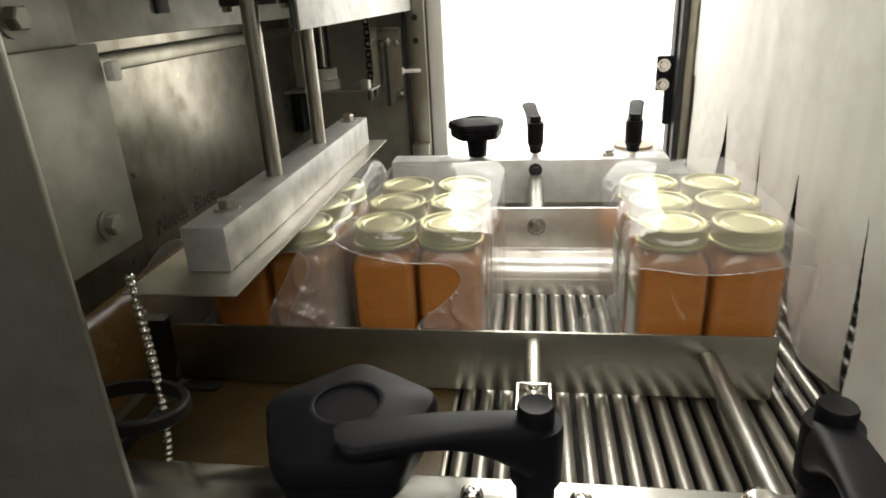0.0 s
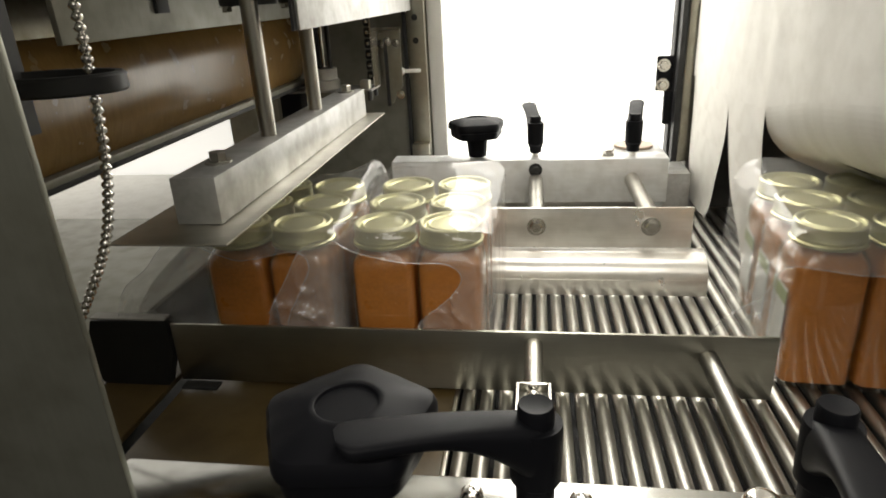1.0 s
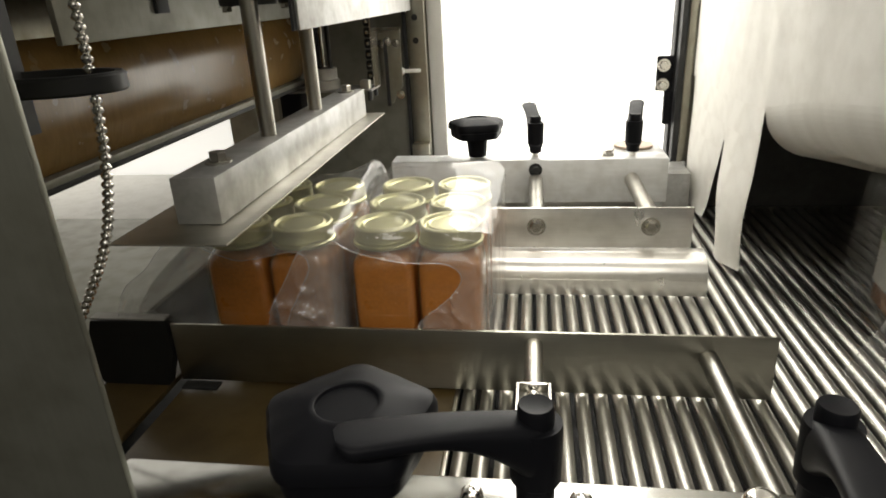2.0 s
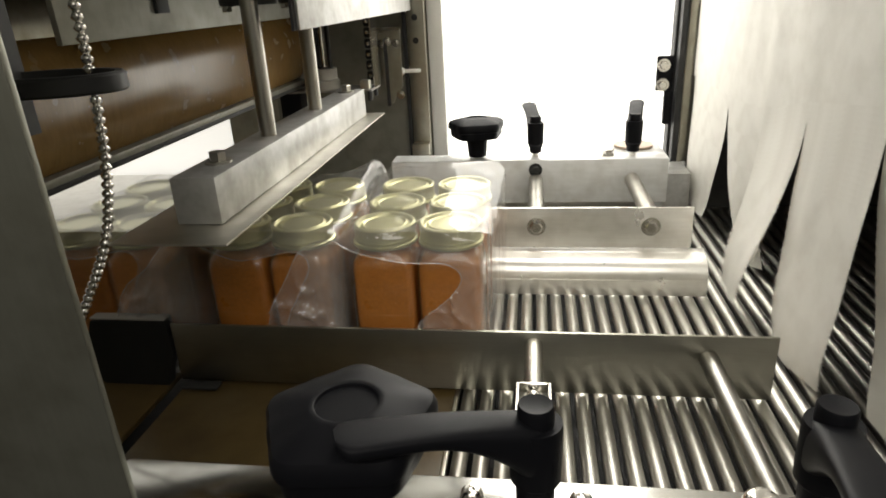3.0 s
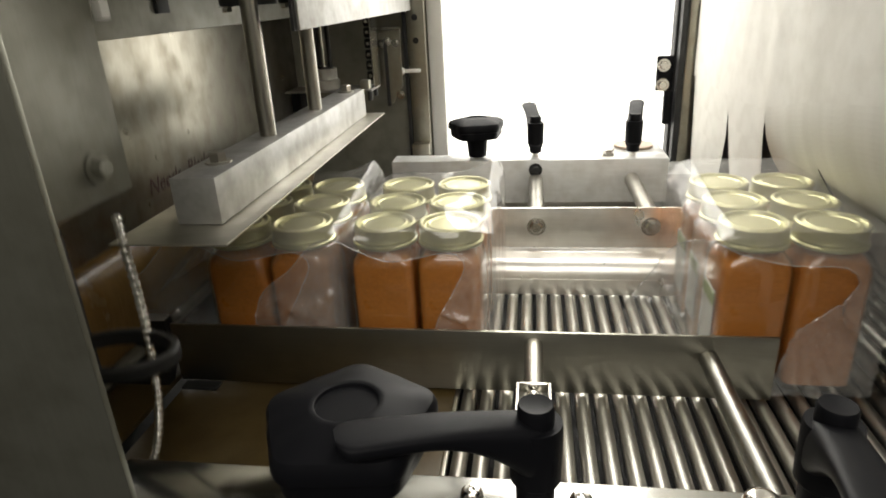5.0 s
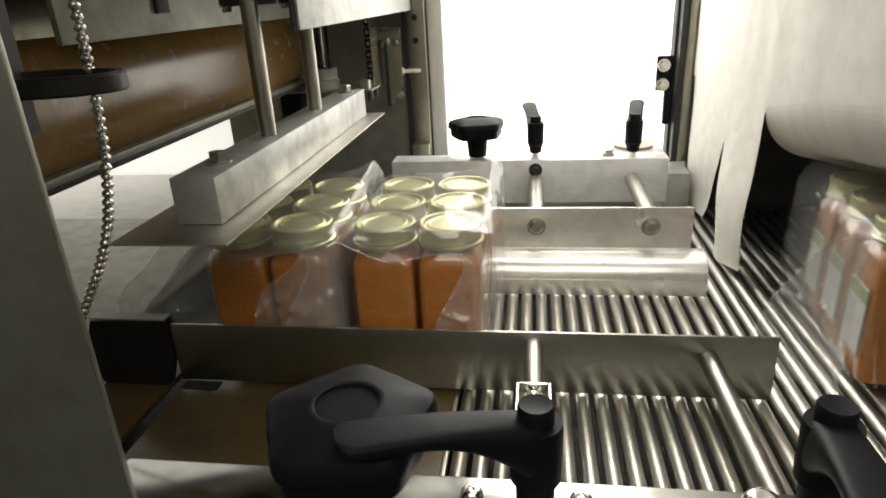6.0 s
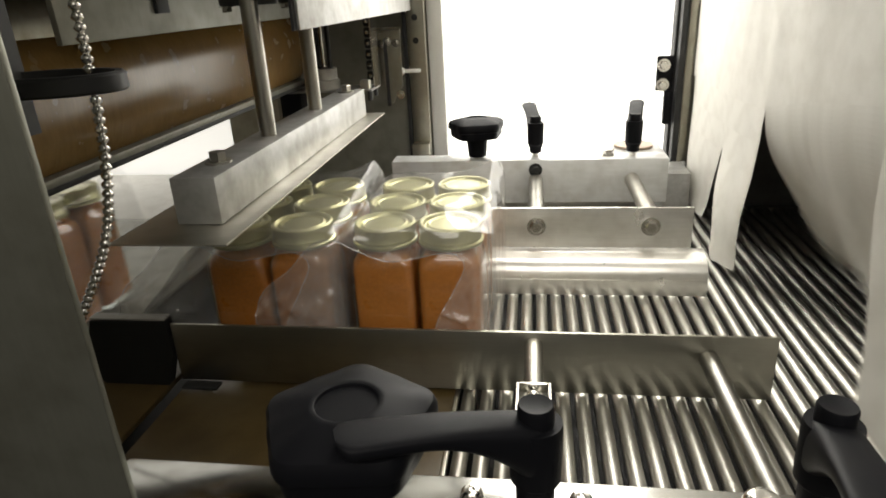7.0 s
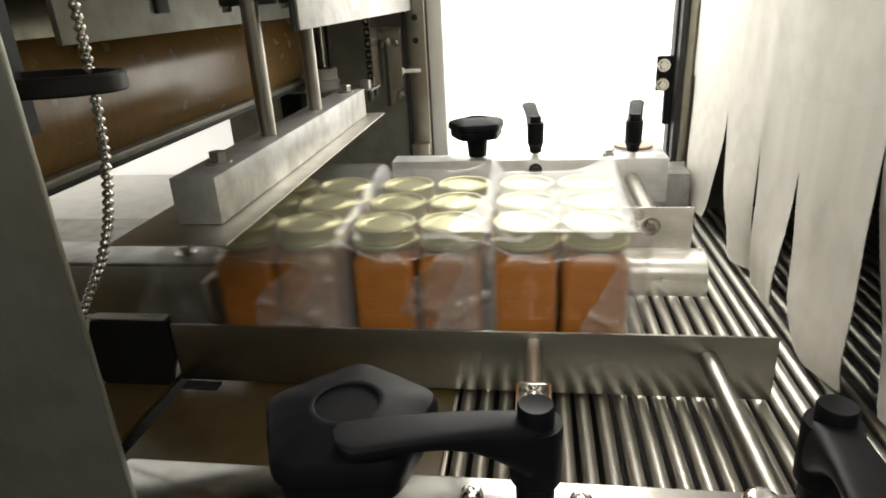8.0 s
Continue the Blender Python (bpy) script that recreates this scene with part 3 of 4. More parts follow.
    d = part("tan_disc", lathe([(0, 0), (0.029, 0), (0.03, 0.001), (0.03, 0.003), (0.029, 0.004), (0, 0.004)], 40, None, Matrix.Translation((0.159, 1.03, 0.098))), COPPER)
    tagged(d, "flat tan disc lying behind the clamping lever", "disc")
    sh = part("disc_shelf", boxed(0.10, 0.2, 0.9905, 1.065, 0.085, 0.0978), ALUMINIUM)
    tagged(sh, "aluminium shelf behind the guide block", "shelf")
    post = thing("curtain_post", (0, 0, 0), "steel post at the edge of the white curtain", "machine post")
    part("plate", boxed(0.238, 0.258, 1.075, 1.11, 0.06, 0.62, bevel=0.001), STEEL_UP, post)
    part("slot", boxed(0.2285, 0.2375, 1.078, 1.1, 0.06, 0.62), SEAL, post)
    part("foot", boxed(0.205, 0.245, 1.0, 1.075, -0.01, 0.06, bevel=0.001), ALUMINIUM, post)


def infeed():
    """Lower jaw end, pusher and the film web at the infeed side."""
    t = thing("jaw_end_box", (0, 0, 0), "black plastic end box of the lower seal jaw", "end box")
    pts = [(-0.420, -0.004), (-0.435, 0.019), (-0.4185, 0.0656), (-0.341, 0.0675), (-0.340, 0.033), (-0.352, -0.004)]
    part("body", profile_bar(pts, 0.4836, 0.495), SEAL, t)
    part("top_plate", boxed(-0.418, -0.342, 0.4836, 0.495, 0.0677, 0.069), GREY, t)
    g = part("end_tab", boxed(-0.332, -0.296, 0.472, 0.484, 0.0, 0.003, bevel=0.001), DARK)
    tagged(g, "small dark steel tab under the guide rail end", "tab")


def pusher():
    t = thing("pusher", (-0.9, 0, 0), "folded steel pusher plate behind the incoming jar pack", "pusher")
    part("face", boxed(-0.006, 0.0, 0.50, 0.68, 0.03, 0.10, bevel=0.002), STEEL, t)
    part("front_panel", boxed(-0.30, -0.006, 0.55, 0.554, 0.036, 0.094, bevel=0.003), STEEL, t)
    part("top_plate", boxed(-0.30, -0.002, 0.55, 0.61, 0.094, 0.098, bevel=0.002), ALUMINIUM, t)
    bolt_part(t, (-0.06, 0.575, 0.098), (0, 0, 1), 0.012, 0.008)
    return t


def web_mesh(rng):
    bm = bmesh.new()
    rows = []
    for i in range(41):
        u = i / 40
        row = []
        for j in range(31):
            v = j / 30
            y = 0.505 + v * 0.22
            z = 0.006 + u * (0.130 - 0.02 * v)
            x = -0.115 * (1 - u) ** 0.8 * (1 - 0.3 * v) - 0.004 + 0.012 * noise.noise((y * 7, z * 9, rng)) + 0.005 * noise.noise((y * 26, z * 20, rng))
            row.append(bm.verts.new((x, y, z)))
        rows.append(row)
    for a, b in zip(rows, rows[1:]):
        for j in range(30):
            bm.faces.new((a[j], b[j], b[j + 1], a[j + 1]))
    me = finish(bm, False)
    me.polygons.foreach_set("use_smooth", [True] * len(me.polygons))
    return me


def film_webs():
    out = []
    for rng in (3.0, 9.0):
        t = part("film_web", web_mesh(rng), FLAP)
        tagged(t, "crumpled clear film web hanging behind the jar pack", "plastic film", "film webs")
        out.append(t)
    return out


# ---- packs of jars ----
JAR = 0.0605


def rounded_square(half, r, z, steps=5):
    out = []
    for cx, cy, a0 in ((1, 1, 0), (-1, 1, 90), (-1, -1, 180), (1, -1, 270)):
        for k in range(steps):
            a = radians(a0 + 90 * k / (steps - 1))
            out.append(Vector((cx * (half - r) + r * cos(a), cy * (half - r) + r * sin(a), z)))
    return out


def skin(rows):
    bm = bmesh.new()
    rings = [[bm.verts.new(p) for p in row] for row in rows]
    n = len(rings[0])
    for a, b in zip(rings, rings[1:]):
        for i in range(n):
            bm.faces.new((a[i], a[(i + 1) % n], b[(i + 1) % n], b[i]))
    bm.faces.new(list(reversed(rings[0]))), bm.faces.new(rings[-1])
    return finish(bm)


def jar_meshes():
    glass = skin([rounded_square(h, r, z) for h, r, z in ((0.024, 0.008, 0.0), (0.0285, 0.008, 0.003), (0.0295, 0.008, 0.008), (0.0295, 0.008, 0.113), (0.0285, 0.010, 0.120), (0.0255, 0.016, 0.127), (0.0235, 0.0234, 0.132), (0.0235, 0.0234, 0.142))])
    food = skin([rounded_square(h, r, z) for h, r, z in ((0.023, 0.007, 0.004), (0.0275, 0.007, 0.008), (0.0275, 0.007, 0.112), (0.0265, 0.009, 0.119), (0.0235, 0.014, 0.125), (0.02, 0.0199, 0.128))])
    lid = []
    steps = 60
    for k, z in ((0.0266, 0.1215), (0.0281, 0.1222), (0.0281, 0.1244), (0.0266, 0.1256), (0.0264, 0.1268), (0.0269, 0.128), (0.0264, 0.1293), (0.0263, 0.136), (0.0269, 0.1378), (0.0266, 0.1394), (0.0254, 0.1404), (0.0240, 0.1402), (0.0230, 0.1390), (0.0223, 0.1374), (0.0208, 0.1372), (0.0197, 0.1385), (0.0187, 0.1392), (0.0177, 0.1388), (0.0168, 0.1381), (0.001, 0.1383)):
        z, k = z + 0.0098, k * 1.05
        knurl = 0.00025 if 0.137 <= z <= 0.146 else 0.0
        lid.append([Vector(((k + knurl * (i % 2)) * cos(2 * pi * i / steps), (k + knurl * (i % 2)) * sin(2 * pi * i / steps), z)) for i in range(steps)])
    return glass, food, skin(lid)


def film_mesh(rng, hem, far_fold, lift):
    """A loose open-ended sleeve of film over six jars, its mouth hanging down before them.
    hem: control points (share of the way round the mouth, x, z) of the mouth's cut edge. Its first part, left of the jars,
    is the loose corner that lies over the next pack; the far end of the sleeve stands out."""
    left, right, hy, top = JAR + 0.0125, JAR + 0.0115, 1.5 * JAR + 0.001, 0.1523
    rl, rr = 0.024, 0.011
    lengths = [top - rl - 0.003, rl * pi / 2, left + right - rl - rr, rr * pi / 2, top - rr - 0.003]
    total = sum(lengths)

    def mouth(s):
        d = s * total
        if d < lengths[0]:
            return Vector((-left, 0, 0.003 + d)), Vector((1, 0, 0)), 0.0
        d -= lengths[0]
        if d < lengths[1]:
            a = d / rl
            return Vector((-left + rl - rl * cos(a), 0, top - rl + rl * sin(a))), Vector((cos(a), 0, -sin(a))), d / lengths[1]
        d -= lengths[1]
        if d < lengths[2]:
            return Vector((-left + rl + d, 0, top)), Vector((0, 0, -1)), 1.0
        d -= lengths[2]
        if d < lengths[3]:
            a = d / rr
            return Vector((right - rr + rr * sin(a), 0, top - rr + rr * cos(a))), Vector((-sin(a), 0, -cos(a))), 1 - d / lengths[3]
        return Vector((right, 0, top - rr - (d - lengths[3]))), Vector((-1, 0, 0)), 0.0

    def edge(w):
        """The hem, smooth through its control points."""
        k = min(int(w), len(hem) - 2)
        f = w - k
        p0, p1, p2, p3 = (Vector(hem[max(0, min(len(hem) - 1, n))]) for n in (k - 1, k, k + 1, k + 2))
        return 0.5 * ((2 * p1) + (p2 - p0) * f + (2 * p0 - 5 * p1 + 4 * p2 - p3) * f * f + (3 * p1 - p0 - 3 * p2 + p3) * f ** 3)

    def slack(x, up):
        """How far the top of the sleeve stands above the lids at its far end."""
        return 0.015 * up * (0.45 if lift > 0 else max(0.0, min(1.0, (x - 0.01) / 0.05)) ** 2)

    nu, nf, nm, nb = 200, 40, 34, 12
    corner = next(n for n in range(len(hem)) if hem[n][0] >= 0.33)
    split = round(corner / (len(hem) - 1) * nu)
    sheet, flap, skirt = bmesh.new(), bmesh.new(), bmesh.new()
    grid, cut = [], []
    for i in range(nu + 1):
        e = edge(i / nu * (len(hem) - 1))
        p, inward, up = mouth(max(0.0, min(1.0, e[0])))
        tip = Vector((e[1], 0, max(0.003, e[2])))
        row = []
        for j in range(nf + 1):
            f = 1 - j / nf
            q = p.lerp(tip, f)
            crease = 1 - abs(noise.noise((q.x * 24 + q.z * 15 + rng, q.z * 22 - q.x * 16, rng))) * 2.4
            fine = 1 - abs(noise.noise((q.x * 60 - q.z * 35 + rng, q.z * 40 + q.x * 30, rng + 3))) * 2.2
            rise = 0.003 * max(0.0, crease - 0.5)
            if i < split or q.z < 0.11:
                low = max(0.0, min(1.0, (0.125 - q.z) / 0.04))
                rise += low * (0.018 * max(0.0, crease - 0.74) + 0.012 * max(0.0, fine - 0.74))
            rise *= min(1.0, 4 * f)
            q.y = max(-hy - 0.002 - 0.0035 * sin(f * pi * 0.55) - rise, -hy - (0.0085 if q.z < 0.068 else 0.02))
            row.append(q)
        cut.append(row[0])
        for j in range(1, nm + 1):
            q = p.copy()
            q.y = -hy - 0.002 + j / nm * (2 * hy + 0.004)
            q.z += slack(q.x, up) * (j / nm) ** 1.5
            sag = 0.5 + 0.5 * cos(2 * pi * q.y / JAR)
            q.z -= up * 0.0012 * (0.5 + 0.5 * cos(2 * pi * q.x / JAR)) * sag
            q.x += (1 - up) * 0.002 * sag * (1 if q.x < 0 else -1)
            w = noise.noise((q.x * 16 + rng, q.y * 12, q.z * 18)) * 0.0026 + noise.noise((q.x * 45, q.y * 30 + rng, q.z * 40)) * 0.0009
            q -= inward * abs(w) * (0.9 if up > 0.5 else 0.7) * (1 if q.x > -left + 0.002 or up > 0 else 0.3)
            row.append(q)
        for j in range(1, nb + 1):
            f = j / nb
            q = p - inward * far_fold * (lift * f * f) * (0.2 + up) * (1 + 0.5 * sin(5 * e[0] + rng))
            q.z += slack(p.x, up)
            q.y = hy + 0.002 + far_fold * f * (0.7 + 0.3 * sin(e[0] * 9 + rng))
            row.append(q)
        grid.append(row)

    def lay(bm, rows, a, b, base=Vector()):
        vs = [[bm.verts.new(q - base) for q in row[a:b + 1]] for row in rows]
        for r0, r1 in zip(vs, vs[1:]):
            for k in range(len(r0) - 1):
                bm.faces.new((r0[k], r1[k], r1[k + 1], r0[k + 1]))

    hinge = Vector((-left, -hy - 0.002, 0))
    lay(sheet, grid, nf, nf + nm + nb)
    lay(flap, grid[split:], 0, nf)
    lay(skirt, grid[:split + 1], 0, nf, hinge)
    out = []
    for b in (sheet, flap, skirt):
        me = finish(b, False)
        me.polygons.foreach_set("use_smooth", [True] * len(me.polygons))
        out.append(me)
    return out + [tube(cut[split:], 0.0003, 6), tube([q - hinge for q in cut[:split + 1]], 0.0003, 6), hinge]


JARS = None


SKIRTS = []


def jar_pack(rng, hem, far_fold, lift):
    """Six square jars, two by three, in one sleeve of clear film; the whole pack moves."""
    global JARS
    if JARS is None:
        JARS = jar_meshes()
    glass, food, lid = JARS
    t = thing("jar_pack", (0, 0, 0), "six square jars with gold lids in loose clear film", "jar pack", "packs of jars")
    for cx in (-0.5, 0.5):
        for cy in (-1, 0, 1):
            tw = random.uniform(-1.2, 1.2)
            at = pose(cx * JAR, cy * JAR, 0.0005, 0, 0, tw)
            j = part("jar", glass, GLASS, t, "square glass jar of orange-brown food", at)
            part("filling", food, FOOD, j)
            part("lid", lid, LIDGOLD, j, "gold screw lid")
            if cx < 0:
                part("label", boxed(-0.0303, -0.0299, -0.019, 0.019, 0.03, 0.092), PAPER, j, "white paper label")
                part("label_band", boxed(-0.0306, -0.0302, -0.019, 0.019, 0.078, 0.09), GREEN, j, "green printed band")
    sheet, flap, skirt, cut, skirt_cut, hinge = film_mesh(rng, hem, far_fold, lift)
    film = part("film", sheet, FILM, t, "loose clear plastic film sleeve")
    part("flap", flap, FLAP, film, "hazy folded end of the film")
    part("cut_edge", cut, HEM, film, "bright cut edge of the film")
    loose = part("corner_flap", skirt, FLAP, t, "loose crumpled corner of the film", Matrix.Translation(hinge))
    part("cut_edge", skirt_cut, HEM, loose, "bright cut edge of the film")
    SKIRTS.append((loose, hinge))
    return t


# a hem that falls across the jars' shoulders, curls round the second jar and leaves a wide foot
HEM_A = ((0.0, -0.15, 0.004), (0.14, -0.138, 0.067), (0.22, -0.116, 0.109), (0.28, -0.099, 0.136), (0.34, -0.074, 0.1455), (0.40, -0.048, 0.1345), (0.46, -0.020, 0.1275), (0.52, 0.002, 0.1247), (0.6, 0.031, 0.1235), (0.68, 0.0425, 0.110), (0.76, 0.029, 0.0895), (0.86, 0.002, 0.063), (1.0, -0.012, 0.004))
# a hem that dips over the first jar, with an S-shaped side
HEM_B = ((0.0, -0.155, 0.004), (0.16, -0.146, 0.084), (0.22, -0.111, 0.118), (0.28, -0.088, 0.1415), (0.34, -0.068, 0.1455), (0.40, -0.045, 0.135), (0.46, -0.022, 0.126), (0.52, 0.002, 0.129), (0.59, 0.033, 0.1345), (0.67, 0.0455, 0.123), (0.76, 0.034, 0.096), (0.86, 0.018, 0.064), (1.0, 0.006, 0.004))
# a straight hem with a pointed corner on each side
HEM_C = ((0.0, -0.135, 0.004), (0.12, -0.114, 0.060), (0.22, -0.084, 0.092), (0.28, -0.072, 0.118), (0.34, -0.064, 0.122), (0.40, -0.040, 0.1195), (0.46, -0.022, 0.1175), (0.52, 0.004, 0.1165), (0.6, 0.036, 0.121), (0.66, 0.062, 0.126), (0.72, 0.078, 0.1165), (0.84, 0.068, 0.07), (1.0, 0.064, 0.004))


def packs():
    return [jar_pack(1.0, HEM_C, 0.03, 0.05), jar_pack(7.0, HEM_A, 0.03, 0.05), jar_pack(13.0, HEM_B, 0.035, -0.1), jar_pack(23.0, HEM_B, 0.036, -0.1), jar_pack(31.0, HEM_A, 0.03, 0.05)]


# ---- curtain ----
# each strip: far and near side, height of its slit's top, heights of the fold line at the far and near side,
# how far its foot draws in at the far and near side, and the number of folds
STRIPS = [(1.06, 0.862, 0.155, 0.2, 0.2, 0.0, 0.065, 2), (0.862, 0.732, 0.198, 0.2, 0.205, 0.03, 0.004, 2), (0.732, 0.621, 0.184, 0.208, 0.232, 0.034, 0.016, 14), (0.621, 0.485, 0.177, 0.232, 0.25, 0.02, 0.0, 14), (0.485, 0.37, 0.175, 0.25, 0.26, 0.034, 0.012, 14), (0.37, 0.25, 0.175, 0.26, 0.265, 0.03, 0.01, 2)]
CURTAIN_X, FOLD_ZONE = 0.25, 0.075


def cloth_sheet(y0, y1, top, foot, shape, ny, nz):
    """Cloth between two side lines; top and foot give the heights at a share of the way across."""
    bm = bmesh.new()
    rows = []
    for i in range(ny + 1):
        u = i / ny
        row = []
        for j in range(nz + 1):
            row.append(bm.verts.new(shape(y0 + (y1 - y0) * u, top(u) + (foot(u) - top(u)) * j / nz)))
        rows.append(row)
    for a, b in zip(rows, rows[1:]):
        for j in range(nz):
            bm.faces.new((a[j], b[j], b[j + 1], a[j + 1]))
    return bm


def cloth_depth(ob):
    so = ob.modifiers.new("thick", "SOLIDIFY")
    so.thickness, so.use_rim, so.offset = 0.0008, False, 0.0


def drape(y, z):
    """Soft standing folds of the hanging cloth, the same above and below the fold line."""
    return 0.0045 * noise.noise((y * 8, z * 2, 1.0)) + 0.0015 * noise.noise((y * 24, z * 4, 4.0))


def curtain():
    """The upper sheet in panels, and below each a chain of narrow folds that ends in the strip's long tail."""
    t = thing("tunnel_curtain", (0, 0, 0), "white cloth curtain over the heat tunnel mouth", "curtain")
    chains = []
    for k, (y0, y1, slit, za, zb, far_in, near_in, count) in enumerate(STRIPS):
        cloth_depth(part("upper_panel", cloth_sheet(y0 + (0.01 if y0 > 1 else 0), y1, lambda u: 0.62, lambda u: za + (zb - za) * u, lambda y, z: (CURTAIN_X + drape(y, z), y, z), 14, 30), CLOTH, t))

        def hung(y, z, far=y0, near=y1, cut=slit, fi=far_in, ni=near_in, n=k):
            """Below the slit each strip narrows and curls at its edges."""
            f = max(0.0, (cut - z) / cut)
            u = (y - far) / (near - far)
            yy = y - fi * f ** 1.2 * (1 - u) ** 1.5 + ni * f ** 1.2 * u ** 1.5
            curl = 0.008 * f * f * (2 * u - 1) ** 2 * (1 if n % 2 else -0.6) + 0.004 * f * f * sin(z * 40 + n)
            return Vector((CURTAIN_X + drape(y, z) + curl, yy, z + 0.02 * f ** 3 * (abs(u - 0.5) - 0.15)))

        mid, zm = (y0 + y1) / 2, (za + zb) / 2
        deep = FOLD_ZONE / count
        axis = Vector((0, y0 - y1, za - zb)).normalized()
        links = []
        for n in range(count + 1):
            last = n == count
            pivot = Vector((CURTAIN_X, mid, zm - n * deep))
            bm = cloth_sheet(y0, y1, lambda u: za + (zb - za) * u - n * deep, (lambda u: 0.006) if last else (lambda u: za + (zb - za) * u - (n + 1) * deep), lambda y, z: hung(y, z) - pivot, 14, 26 if last else 2)
            ob = part("strip" if last else "fold", bm, CLOTH, t, "loose hanging curtain strip" if last else "", Matrix.Translation(pivot))
            cloth_depth(ob)
            links.append((ob, pivot))
        chains.append((links, axis))
    return chains


structure()
room()
tunnel()
trays()
infeed_belt()
rollers()
near_side()
far_side()
HOLD = hold_down()
CARRIAGE = carriage()
machine_frame()
rear_machinery()
infeed()
PUSHER = pusher()
WEBS = film_webs()
PACKS = packs()
FLAPS = curtain()

# ---- what moves ----
LIFT = 0.22
PACK_Y = 0.5295 + JAR
A, B = -0.2415, -0.103


def motions():
    # carriage: share of its lift
    lift = [(0, 0), (0.35, 0), (0.4, 0.05), (0.5, 0.19), (0.6, 0.31), (0.7, 0.44), (0.8, 0.63), (0.9, 0.82), (1.0, 1), (1.1, 1), (4.0, 1), (4.1, 0.73), (4.2, 0.44), (4.3, 0.1), (4.4, 0), (4.85, 0),
            (4.9, 0.05), (5.0, 0.19), (5.1, 0.31), (5.2, 0.44), (5.3, 0.63), (5.4, 0.82), (5.5, 1), (5.6, 1), (8.0, 1)]
    walk(CARRIAGE, [(t, pose(-0.008 * (1 - k), 0, LIFT * k - 0.007 * (1 - k))) for t, k in lift])
    drop = [(0, 1), (0.3, 1), (0.4, 0.5), (0.5, 0), (0.6, 0), (4.0, 0), (4.1, 1), (4.2, 1), (4.8, 1), (4.9, 0.5), (5.0, 0), (5.1, 0), (8.0, 0)]
    walk(HOLD, [(t, pose(0, 0, 0.192 - DROP * k)) for t, k in drop])
    # packs: pushed from A to B, then off B onto the live rollers and into the tunnel
    push = [(3.1, 0.0), (3.2, 0.035), (3.3, 0.065), (3.4, 0.099), (3.5, 0.127)]

    def off(t0):
        """From B, pushed at t0 + 3.1, carried by the rollers from t0 + 3.5 on."""
        rows = [(t0 + t, B + d) for t, d in push]
        rows += [(t0 + 3.6, 0.031), (t0 + 3.7, 0.042), (t0 + 3.8, 0.056), (t0 + 3.9, 0.069), (t0 + 4.1, 0.0945), (t0 + 4.3, 0.1225), (t0 + 4.5, 0.149), (t0 + 4.7, 0.175), (t0 + 5.2, 0.243), (t0 + 5.5, 0.281), (t0 + 6.0, 0.347), (t0 + 6.5, 0.416), (t0 + 7.1, 0.5), (t0 + 8.0, 0.62)]
        return rows

    def onto(t0):
        """From the infeed to A, pushed on to B a cycle later."""
        return [(t0 + 1.9, -0.9), (t0 + 2.3, -0.66), (t0 + 2.6, -0.53), (t0 + 2.8, -0.465), (t0 + 2.9, -0.434), (t0 + 3.0, -0.404), (t0 + 3.1, -0.379), (t0 + 3.2, -0.344), (t0 + 3.3, -0.314), (t0 + 3.4, -0.28), (t0 + 3.5, -0.2345), (t0 + 3.6, -0.231), (t0 + 3.8, -0.234), (t0 + 4.2, A)]

    def shove(t0):
        return [(t0 + t, A + d * 1.09) for t, d in push] + [(t0 + 3.6, B), (t0 + 3.7, B)]

    tracks = [off(-4.5), [(0, B)] + off(0), [(0, A)] + shove(0) + [(7.5, B)] + off(4.5), [(0, -0.95)] + onto(0) + [(7.5, A)] + shove(4.5), [(0, -1.1), (6.0, -0.95)] + onto(4.5)]
    for k, (ob, rows) in enumerate(zip(PACKS, tracks)):
        kept = []
        for t, x in rows:
            if -0.01 <= t <= 8.01 and (not kept or t > kept[-1][0] + 0.04):
                kept.append((t, x))
        if kept[-1][0] < 8.0:
            kept.append((8.0, kept[-1][1]))
        if kept[0][0] > 0.0:
            kept.insert(0, (0.0, kept[0][1]))
        walk(ob, [(t, pose(x, PACK_Y, 0.0, 0, 0, -6 * max(0, min(1, (x - 0.2) / 0.1)))) for t, x in kept])
    # each pack's loose front corner lies over its neighbour, and folds back once the pack runs on alone
    for k, gone in enumerate((None, 3.2, 7.7, None, None)):
        loose, hinge = SKIRTS[k]
        if gone is None:
            a = -16 if k == 0 else 0
            rows = [(0.0, a), (8.0, a)]
        else:
            rows = [(0.0, 0), (gone, 0), (gone + 0.3, -12)] + ([(gone + 0.7, -24), (8.0, -28)] if k == 1 else [])
        walk(loose, [(t, pose(*hinge, 0, 0, a)) for t, a in rows])
    # pusher follows the incoming pack, then draws back
    behind = -JAR - 0.006

    def push_rows(t0):
        rows = [(t0 + 1.9, -1.1)] + [(t, x + behind) for t, x in onto(t0)[1:11]]
        return rows + [(t0 + 3.6, -0.31), (t0 + 3.7, -0.34), (t0 + 3.8, -0.41), (t0 + 3.9, -0.5), (t0 + 4.0, -0.6), (t0 + 4.3, -0.9), (t0 + 4.6, -1.1)]

    rows = [(0.0, -1.1)] + [r for r in push_rows(0.0)] + [r for r in push_rows(4.5) if r[0] <= 8.0]
    walk(PUSHER, [(t, pose(x, 0, 0)) for t, x in rows])
    # film webs: the first is pushed on with its pack, the second comes down with the carriage
    at = -0.306
    walk(WEBS[0], [(0.0, pose(at, 0, 0)), (3.05, pose(at, 0, 0))] + [(t, pose(at + d * 1.09, 0, 0)) for t, d in push[1:]] + [(3.6, pose(at + 0.1385, 0, 0)), (8.0, pose(at + 0.1385, 0, 0))])
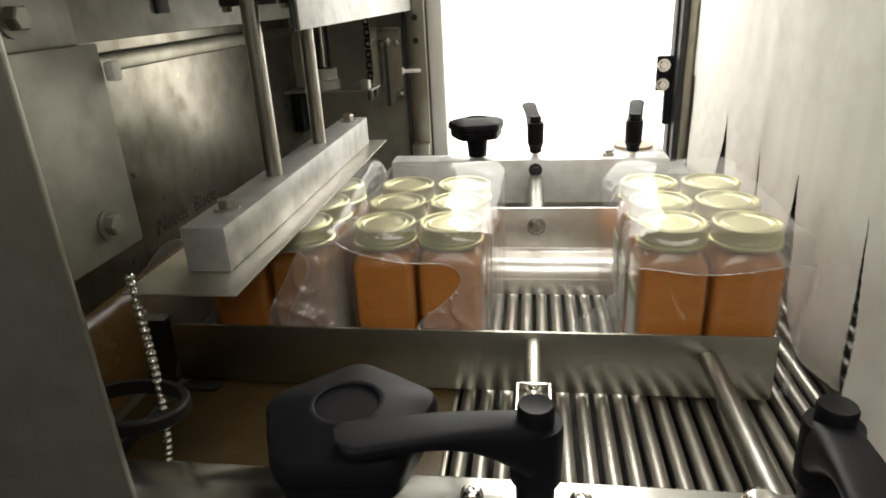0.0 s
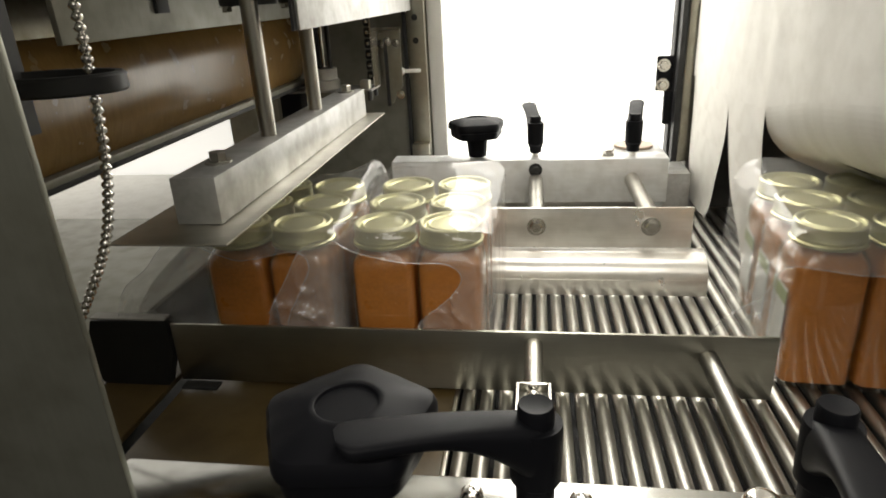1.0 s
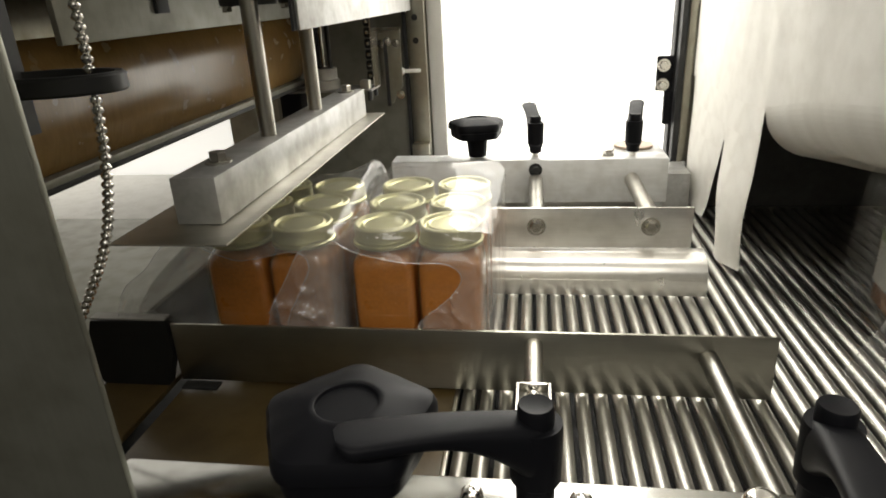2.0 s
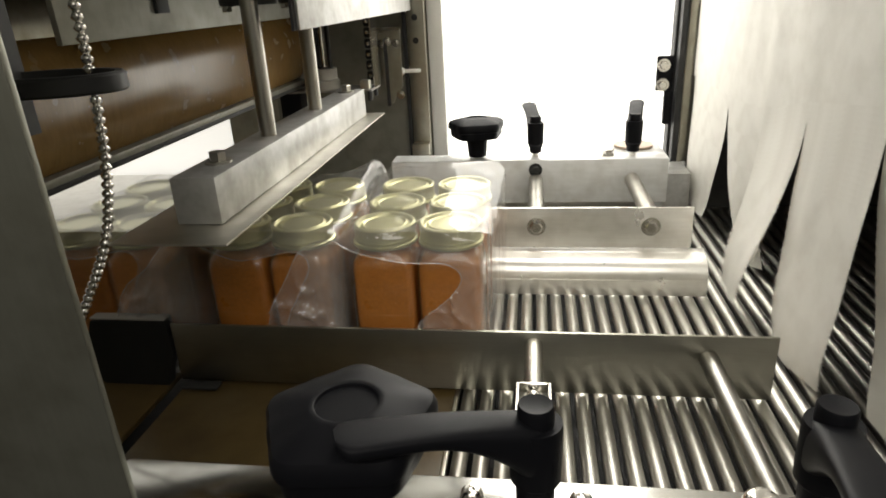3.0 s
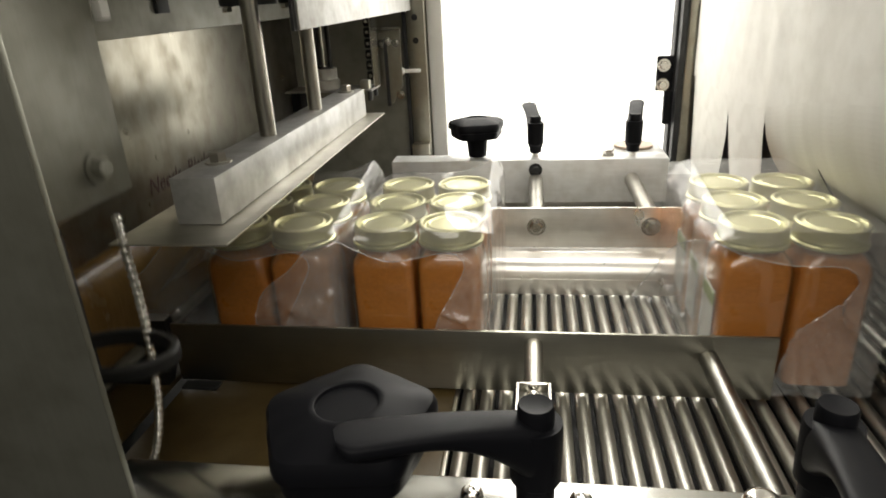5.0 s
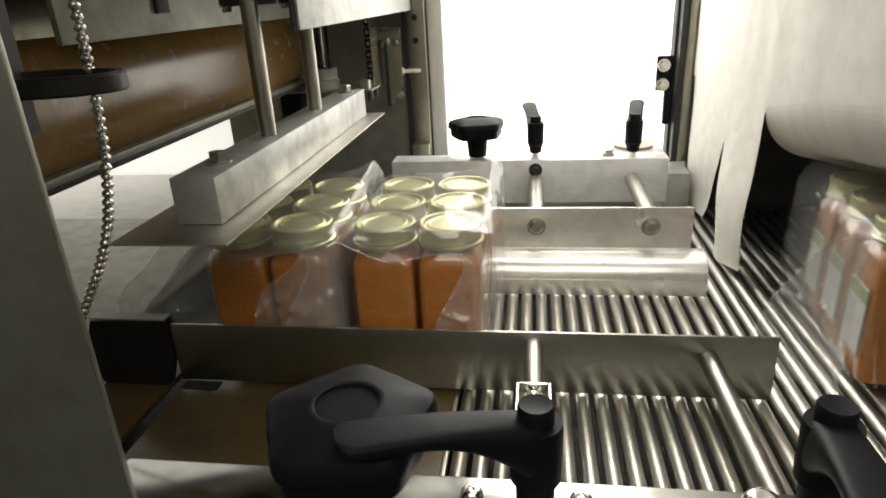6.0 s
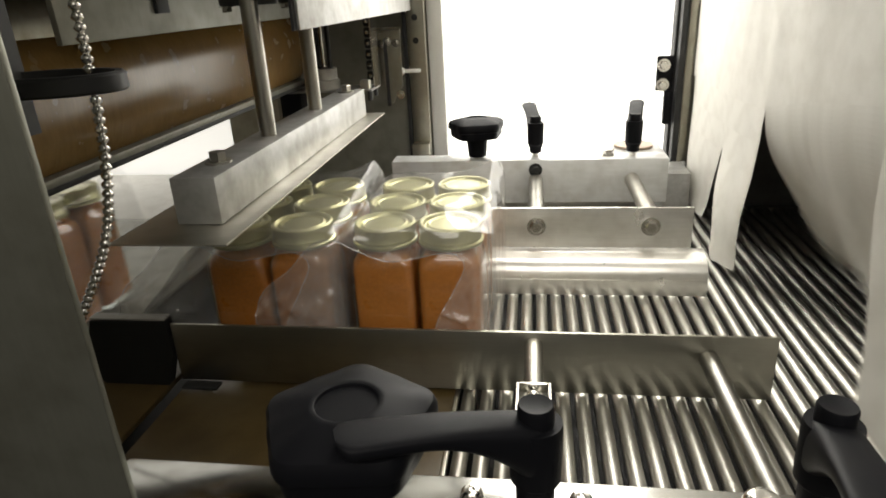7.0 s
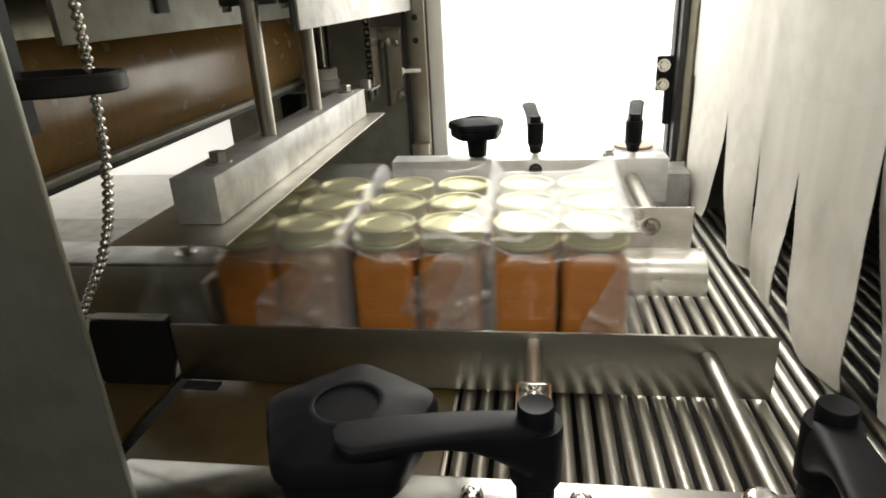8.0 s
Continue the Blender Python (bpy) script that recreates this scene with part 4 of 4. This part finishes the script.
    down = [(0.0, 1), (4.0, 1), (4.1, 0.73), (4.2, 0.44), (4.3, 0.1), (4.4, 0), (7.55, 0)]
    walk(WEBS[1], [(t, pose(at, 0, 0.6 * k)) for t, k in down] + [(4.5 + t, pose(at + d * 1.09, 0, 0)) for t, d in push[1:]])
    # curtain strips: degrees by which each swings into the tunnel
    in_by = [(0, 0), (0.2, 4), (0.3, 12), (0.5, 34), (0.8, 58), (1.0, 68), (1.3, 76), (1.6, 79), (2.3, 79)]
    fall = {2: [(2.5, 62), (2.65, 22), (2.8, -10), (2.9, -17), (3.0, -12), (3.1, 1), (3.2, 4), (3.35, -2), (3.5, 0), (4.3, 0)],
            3: [(2.45, 66), (2.6, 26), (2.75, -5), (2.85, -9), (3.0, -5), (3.15, 2), (3.3, 0), (3.5, 0), (4.3, 0)],
            4: [(2.35, 60), (2.5, 20), (2.65, -4), (2.8, -6), (3.0, 6), (3.3, 9), (3.7, 8), (4.1, 2), (4.3, 0)]}
    swing = {
        0: [(0, 0), (0.6, 4), (1.2, 1), (2.0, 0), (4.3, 0)],
        1: [(0, 0), (0.5, 6), (0.9, 9), (1.25, -4), (1.5, -6), (2.4, -6), (2.7, -9), (3.0, 4), (3.3, 0), (4.3, 0)],
        2: in_by + fall[2],
        3: in_by + fall[3],
        4: in_by + fall[4],
        5: [(0, 0), (0.8, 6), (1.4, 8), (2.4, 3), (4.3, 0)],
    }

    def eased(rows, t):
        for (t0, a0), (t1, a1) in zip(rows, rows[1:]):
            if t <= t1:
                f = (t - t0) / (t1 - t0)
                return a0 + (a1 - a0) * (f * f * (3 - 2 * f) * 0.5 + f * 0.5)
        return rows[-1][1]

    for k, (links, axis) in enumerate(FLAPS):
        # the second cycle follows the first, its fall a tenth of a second sooner
        rows = swing[k] + [(t + (4.5 if t < 2.3 else 4.4), a) for t, a in swing[k][1:]]
        keys = {ob: [] for ob, pivot in links}
        for n in range(81):
            a = eased(rows, n / 10)
            turned, at, before = Matrix(), links[0][1], links[0][1]
            step = Matrix.Rotation(radians(-a / len(links)), 4, axis)
            for ob, pivot in links:
                at = at + turned.to_3x3() @ (pivot - before)
                turned, before = turned @ step, pivot
                keys[ob].append((n / 10, Matrix.Translation(at) @ turned))
        for ob, pivot in links:
            walk(ob, keys[ob])


motions()
